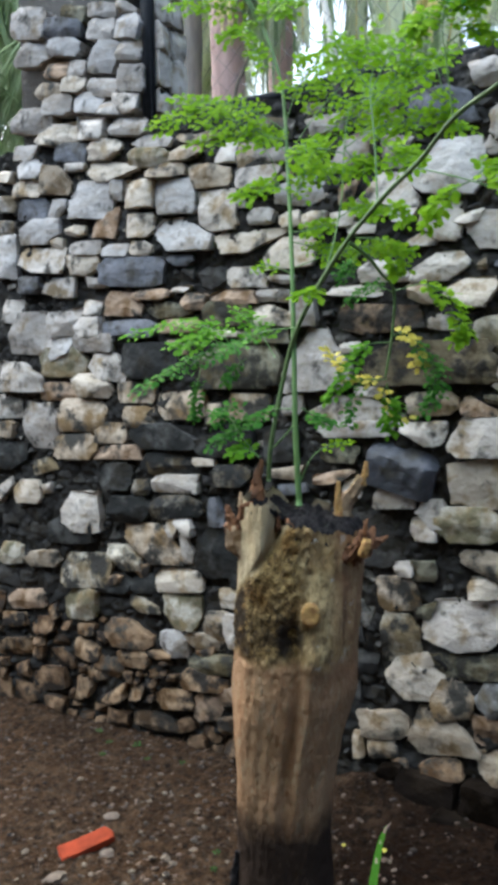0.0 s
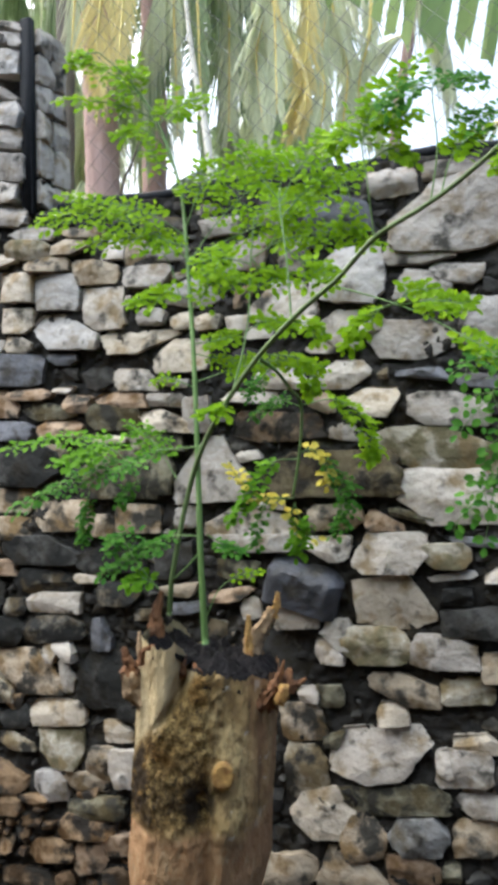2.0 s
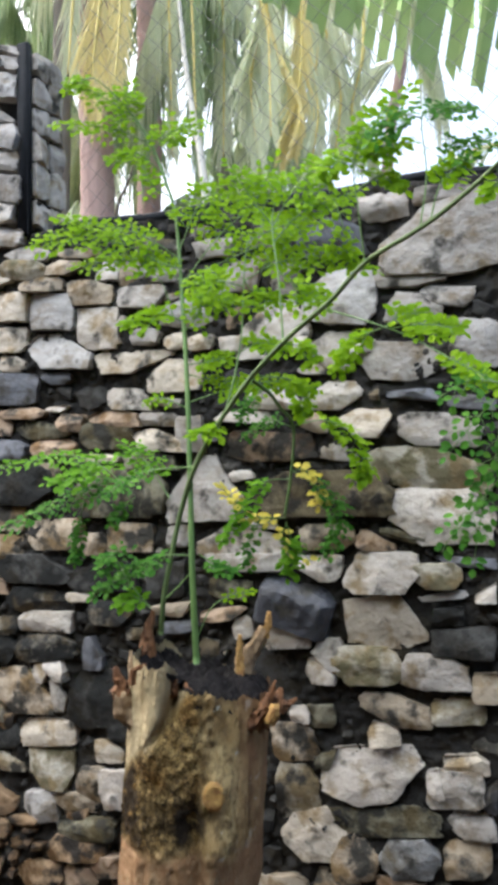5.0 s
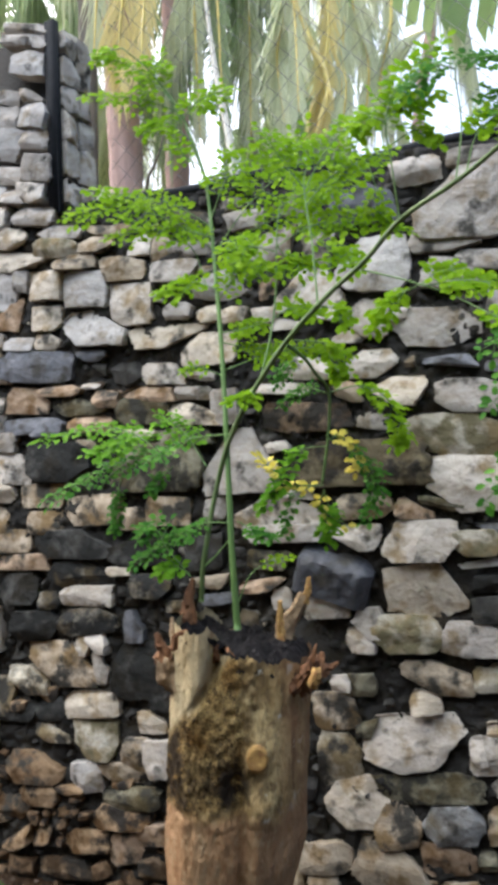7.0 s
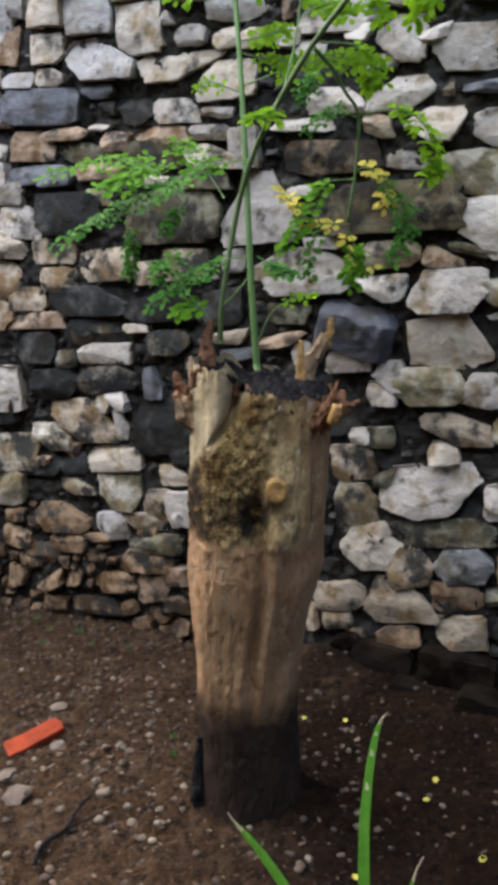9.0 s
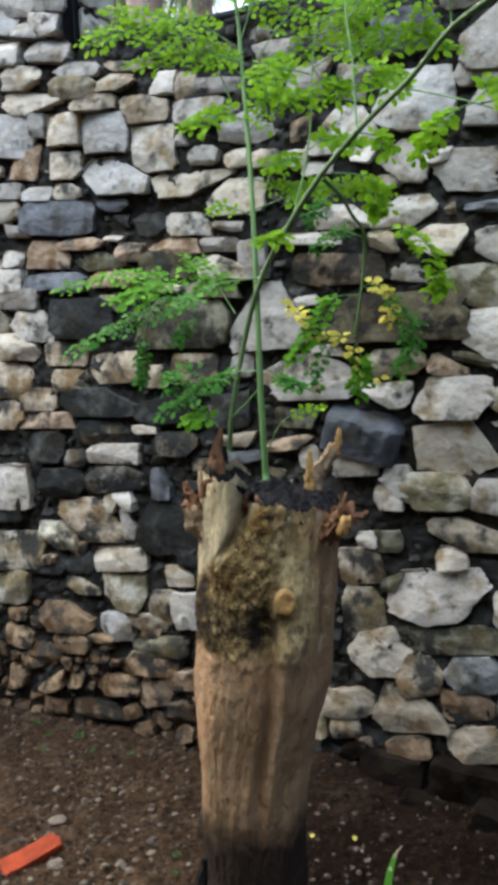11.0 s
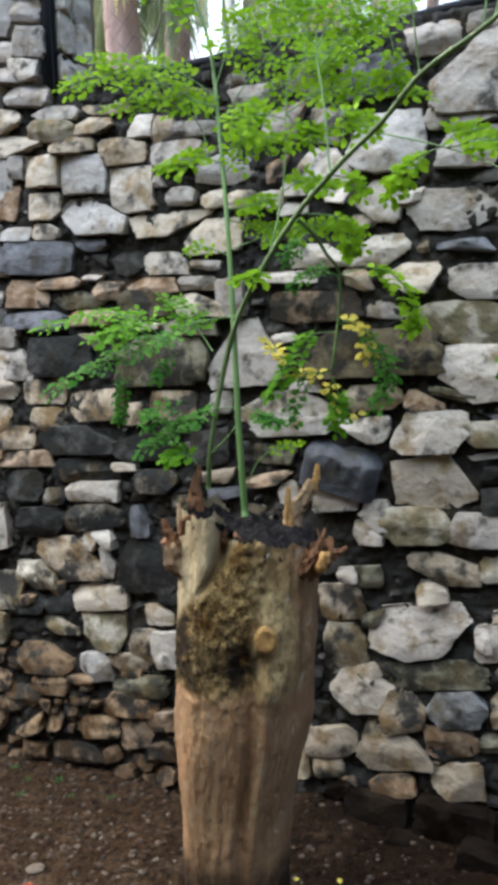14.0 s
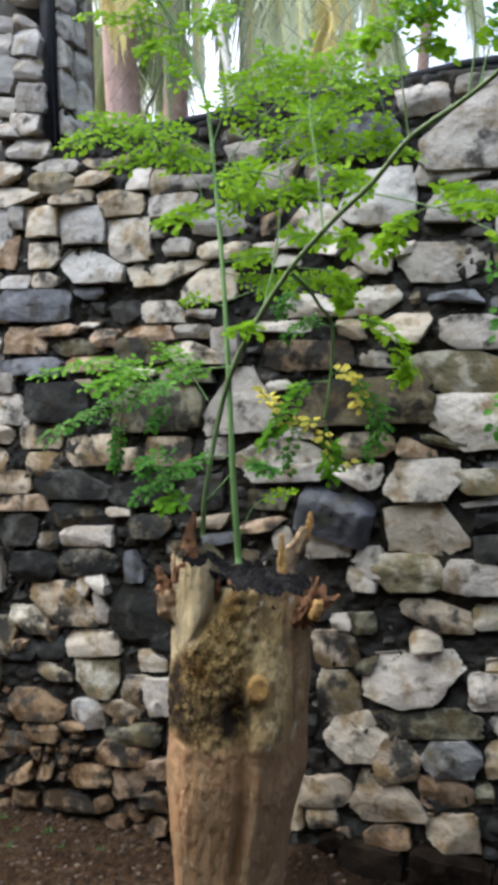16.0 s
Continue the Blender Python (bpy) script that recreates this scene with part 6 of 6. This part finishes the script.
bm = bmesh.new()
for _ in range(14000):
    x, y = litter.uniform(-2.7, 0.3), litter.uniform(0.75, 2.08)
    r = 0.0018 + 0.008 * litter.random() ** 8
    if (x + 0.785) ** 2 + (y - 1.505) ** 2 < 0.014 or litter.random() > 1.05 - 1.0 * max(0.0, x + 1.25):
        continue
    pebble_into(bm, litter, (x, y, ground_height(x, y) - r * 0.15), r, litter.uniform(0.5, 0.9))
tagged(part("gravel", bm, GRAVEL), "scattered small brown pebbles and crumbs on the soil", "gravel", kind="stuff")

bm = bmesh.new()
for _ in range(700):
    x, y = litter.uniform(-2.6, 0.2), litter.uniform(0.8, 2.08)
    z = ground_height(x, y) + litter.uniform(0.001, 0.006)
    r, a = litter.uniform(0.003, 0.010), litter.uniform(0, math.tau)
    if (x + 0.785) ** 2 + (y - 1.505) ** 2 < 0.016:
        continue
    run, tilt = Vector((math.cos(a), math.sin(a), litter.uniform(-0.3, 0.3))), Vector((-math.sin(a), math.cos(a), litter.uniform(-0.5, 0.5)))
    spot = Vector((x, y, z))
    v = [bm.verts.new(spot + run * r * p + tilt * r * q) for p, q in ((-1, 0), (-0.3, 0.42), (0.5, 0.3), (1, 0), (0.4, -0.36), (-0.4, -0.4))]
    bm.faces.new(v)
tagged(part("leaf_litter", bm, plain_material("dead_leaves", (0.11, 0.07, 0.04), (0.045, 0.03, 0.02), 40.0, 0.9, 0.001, island=True, vary=0.5), smooth=False), "withered brown leaf scraps on the soil", "leaf litter", kind="stuff")


def pebble(x, y, r, squash=0.7, label="small cream pebble lying on the soil", material=PALE_PEBBLE):
    bm = bmesh.new()
    pebble_into(bm, litter, (0, 0, 0), r, squash)
    if material is DUSTY_STONE:
        for v in bm.verts:
            v.co += Vector((litter.uniform(-0.22, 0.22) * r, litter.uniform(-0.22, 0.22) * r, 0))
    ob = part("pebble", bm, material, at=(x, y, ground_height(x, y) + r * squash * 0.3), crease=30 if material is DUSTY_STONE else 0)
    return tagged(ob, label, "pebble", "pebbles on the soil")


for x, y, r in ((-1.34, 1.797, 0.010), (-1.204, 1.476, 0.010), (-1.091, 1.383, 0.016), (-1.057, 1.319, 0.013), (-0.93, 1.339, 0.011), (-0.915, 1.294, 0.010), (-1.615, 1.748, 0.012), (-1.312, 1.427, 0.009)):
    pebble(x, y, r * 0.85)
for x, y, r in ((-0.56, 1.513, 0.010), (-0.549, 1.482, 0.012), (-0.501, 1.613, 0.008), (-0.479, 1.596, 0.006), (-0.408, 1.6, 0.008), (-0.708, 1.678, 0.006), (-0.659, 1.79, 0.007), (-0.614, 1.367, 0.010), (-0.75, 1.394, 0.008)):
    pebble(x, y, r * 0.85)
for x, y, r in ((-1.266, 1.314, 0.034), (-1.335, 1.352, 0.028), (-1.30, 1.497, 0.022), (-1.396, 1.633, 0.020)):
    pebble(x, y, r, 0.4, "flat dusty brown stone lying on the soil", DUSTY_STONE)


def fallen_leaflet(x, y, r):
    bm = bmesh.new()
    leaflet_into(bm, Vector((-r, 0, 0)), Vector((math.cos(x * 99), math.sin(x * 99), 0.1)).normalized(), Vector((0.1, -0.2, 1)).normalized(), 2 * r)
    ob = part("fallen_leaflet", bm, YELLOW_LEAF, at=(x, y, ground_height(x, y) + 0.006))
    return tagged(ob, "small yellow leaflet fallen on dark soil", "fallen leaflet", "yellow leaflets on the soil")


for x, y, r in ((-0.776, 1.808, 0.009), (-0.678, 1.828, 0.009), (-0.429, 1.667, 0.010), (-0.441, 1.596, 0.008), (-0.517, 1.365, 0.009), (-0.305, 1.476, 0.010)):
    fallen_leaflet(x, y, r)


PALE_SCAR = plain_material("pale_leaf_scar", (0.66, 0.62, 0.40), (0.48, 0.46, 0.24), 90.0, 0.8, 0.0005)


def grass_blade(points, wide, plant, scars=()):
    bm = bmesh.new()
    line = [Vector(p) for p in curve_points(points, 8)]
    rows = []
    for i, p in enumerate(line):
        f = i / (len(line) - 1)
        w = wide * (1 - f) ** 0.55 * (0.75 + 0.25 * min(1, f * 4)) + 0.0006
        run = (line[min(i + 1, len(line) - 1)] - line[max(i - 1, 0)]).normalized()
        side = run.cross(Vector((0.35, -0.92, 0.2))).normalized()
        rows.append([bm.verts.new(p + side * w * s + Vector((0, -0.15 * w if s == 0 else 0.1 * w, 0))) for s in (-1, -0.5, 0, 0.5, 1)])
    blade_rows = [[v.co.copy() for v in row] for row in rows]
    for a, b in zip(rows, rows[1:]):
        for i in range(4):
            bm.faces.new((a[i], a[i + 1], b[i + 1], b[i]))
    ob = part("blade", bm, BLADE, plant)
    tip = bmesh.new()
    tube(tip, [line[-4], line[-2], line[-1] + (line[-1] - line[-2]) * 1.6 + Vector((0.004, 0, 0))], 0.0024, 0.0006, 5)
    part("dry_tip", tip, DRY_TIP, ob, "withered brown tip")
    for f in scars:
        k = int(f * (len(rows) - 1))
        scar = bmesh.new()
        near = [[scar.verts.new(v + Vector((0.0004, -0.0012, 0.0003))) for v in ring] for ring in (blade_rows[k][1:4], blade_rows[k + 1][1:3])]
        scar.faces.new((near[0][0], near[0][1], near[0][2], near[1][1], near[1][0]))
        part("scar", scar, PALE_SCAR, ob, "pale dry scar")
    return ob


lily = empty("strap_leaf_plant", (-0.385, 0.98, ground_height(-0.385, 0.98)), "bright green strap-leaved plant with withered tips", "plant")
off = Vector((-0.011, 0.0, -0.010)) - lily.location
for line, wide in (([(-0.380, 0.982, -0.01), (-0.385, 1.0, 0.16), (-0.398, 1.03, 0.36), (-0.399, 1.05, 0.45), (-0.394, 1.068, 0.515), (-0.386, 1.078, 0.545)], 0.0090), ([(-0.395, 0.978, -0.01), (-0.43, 0.98, 0.18), (-0.472, 0.975, 0.30), (-0.52, 0.972, 0.374), (-0.560, 0.967, 0.42)], 0.0105), ([(-0.372, 0.985, -0.01), (-0.36, 1.0, 0.15), (-0.343, 1.031, 0.289), (-0.331, 1.054, 0.352)], 0.006)):
    grass_blade([Vector(p) + off for p in line], wide, lily, (0.62, 0.74, 0.84) if line[-1][2] > 0.5 else ())

# a dark twig and green seedlings on the soil
bm = bmesh.new()
twig_spot = (-1.100, 1.160)
rests = [Vector((x, y, ground_height(twig_spot[0] + x, twig_spot[1] + y) - ground_height(*twig_spot) + 0.004)) for x, y in ((0, 0), (-0.010, 0.045), (0.000, 0.100), (-0.010, 0.150), (-0.008, 0.205))]
tube(bm, curve_points(rests, 6), 0.0055, 0.0040, 7)
tube(bm, [rests[2], rests[2] + Vector((0.020, 0.022, 0.004)), rests[2] + Vector((0.034, 0.050, 0.002))], 0.003, 0.0015, 5)
tagged(part("fallen_twig", bm, TAR, at=(*twig_spot, ground_height(*twig_spot) + 0.005)), "forked black twig lying on the soil", "twig")


def seedling(x, y, r):
    bm = bmesh.new()
    for k in range(5):
        a = k * 1.3 + x * 40
        tip = Vector((math.cos(a), math.sin(a), litter.uniform(0.3, 0.9)))
        tube(bm, [Vector((0, 0, -0.004)), tip * r * 0.5], 0.0012, 0.0008, 4)
        leaflet_into(bm, tip * r * 0.5, tip.normalized(), Vector((0.2, -0.4, 0.9)).normalized(), r)
    return tagged(part("seedling", bm, SEEDLING_LEAF, at=(x, y, ground_height(x, y))), "tiny green seedling sprouting from the soil", "seedling", "seedlings on the soil")


for x, y, r in ((-1.78, 2.02, 0.014), (-1.70, 1.98, 0.012), (-1.60, 2.0, 0.016), (-1.52, 1.95, 0.011), (-1.66, 1.90, 0.012), (-1.40, 1.97, 0.012), (-1.05, 1.62, 0.012), (-1.02, 1.56, 0.010)):
    seedling(x, y, r * 0.7)

# pale crumbs of stone strewn beside the tile shard
bm = bmesh.new()
for _ in range(330):
    x, y = litter.gauss(-1.22, 0.26), litter.gauss(1.5, 0.22)
    r = 0.002 + 0.009 * litter.random() ** 4
    if y > 2.03 or (x + 0.785) ** 2 + (y - 1.505) ** 2 < 0.02:
        continue
    pebble_into(bm, litter, (x, y, ground_height(x, y) + r * 0.2), r, litter.uniform(0.5, 0.9))
tagged(part("pale_gravel", bm, plain_material("pale_crumbs", (0.14, 0.108, 0.074), (0.055, 0.041, 0.028), 60.0, 0.9, 0.001, island=True, vary=0.6), crease=40), "scattered pale crumbs of stone on the soil", "gravel", kind="stuff")

# ---- unseen wall and eave, added behind the path to darken the lower yard ----
PLASTER = plain_material("weathered_plaster", (0.30, 0.27, 0.23), (0.20, 0.18, 0.155), 3.0, 0.9, 0.003)
bm = bmesh.new()
box(bm, (-7.0, -2.6, -0.2), (6.0, -2.35, 2.75))
tagged(part("wall_south", bm, PLASTER, smooth=False), "unseen plaster wall added to block low sky light", "wall", kind="structure")
bm = bmesh.new()
box(bm, (-7.0, -2.7, 2.75), (6.0, -0.4, 2.85))
tagged(part("eave", bm, plain_material("unseen_eave_boards", (0.20, 0.17, 0.14), (0.12, 0.10, 0.08), 5.0, 0.9, 0.002), smooth=False), "unseen boarded eave added to shade the lower stone wall", "eave", kind="structure")
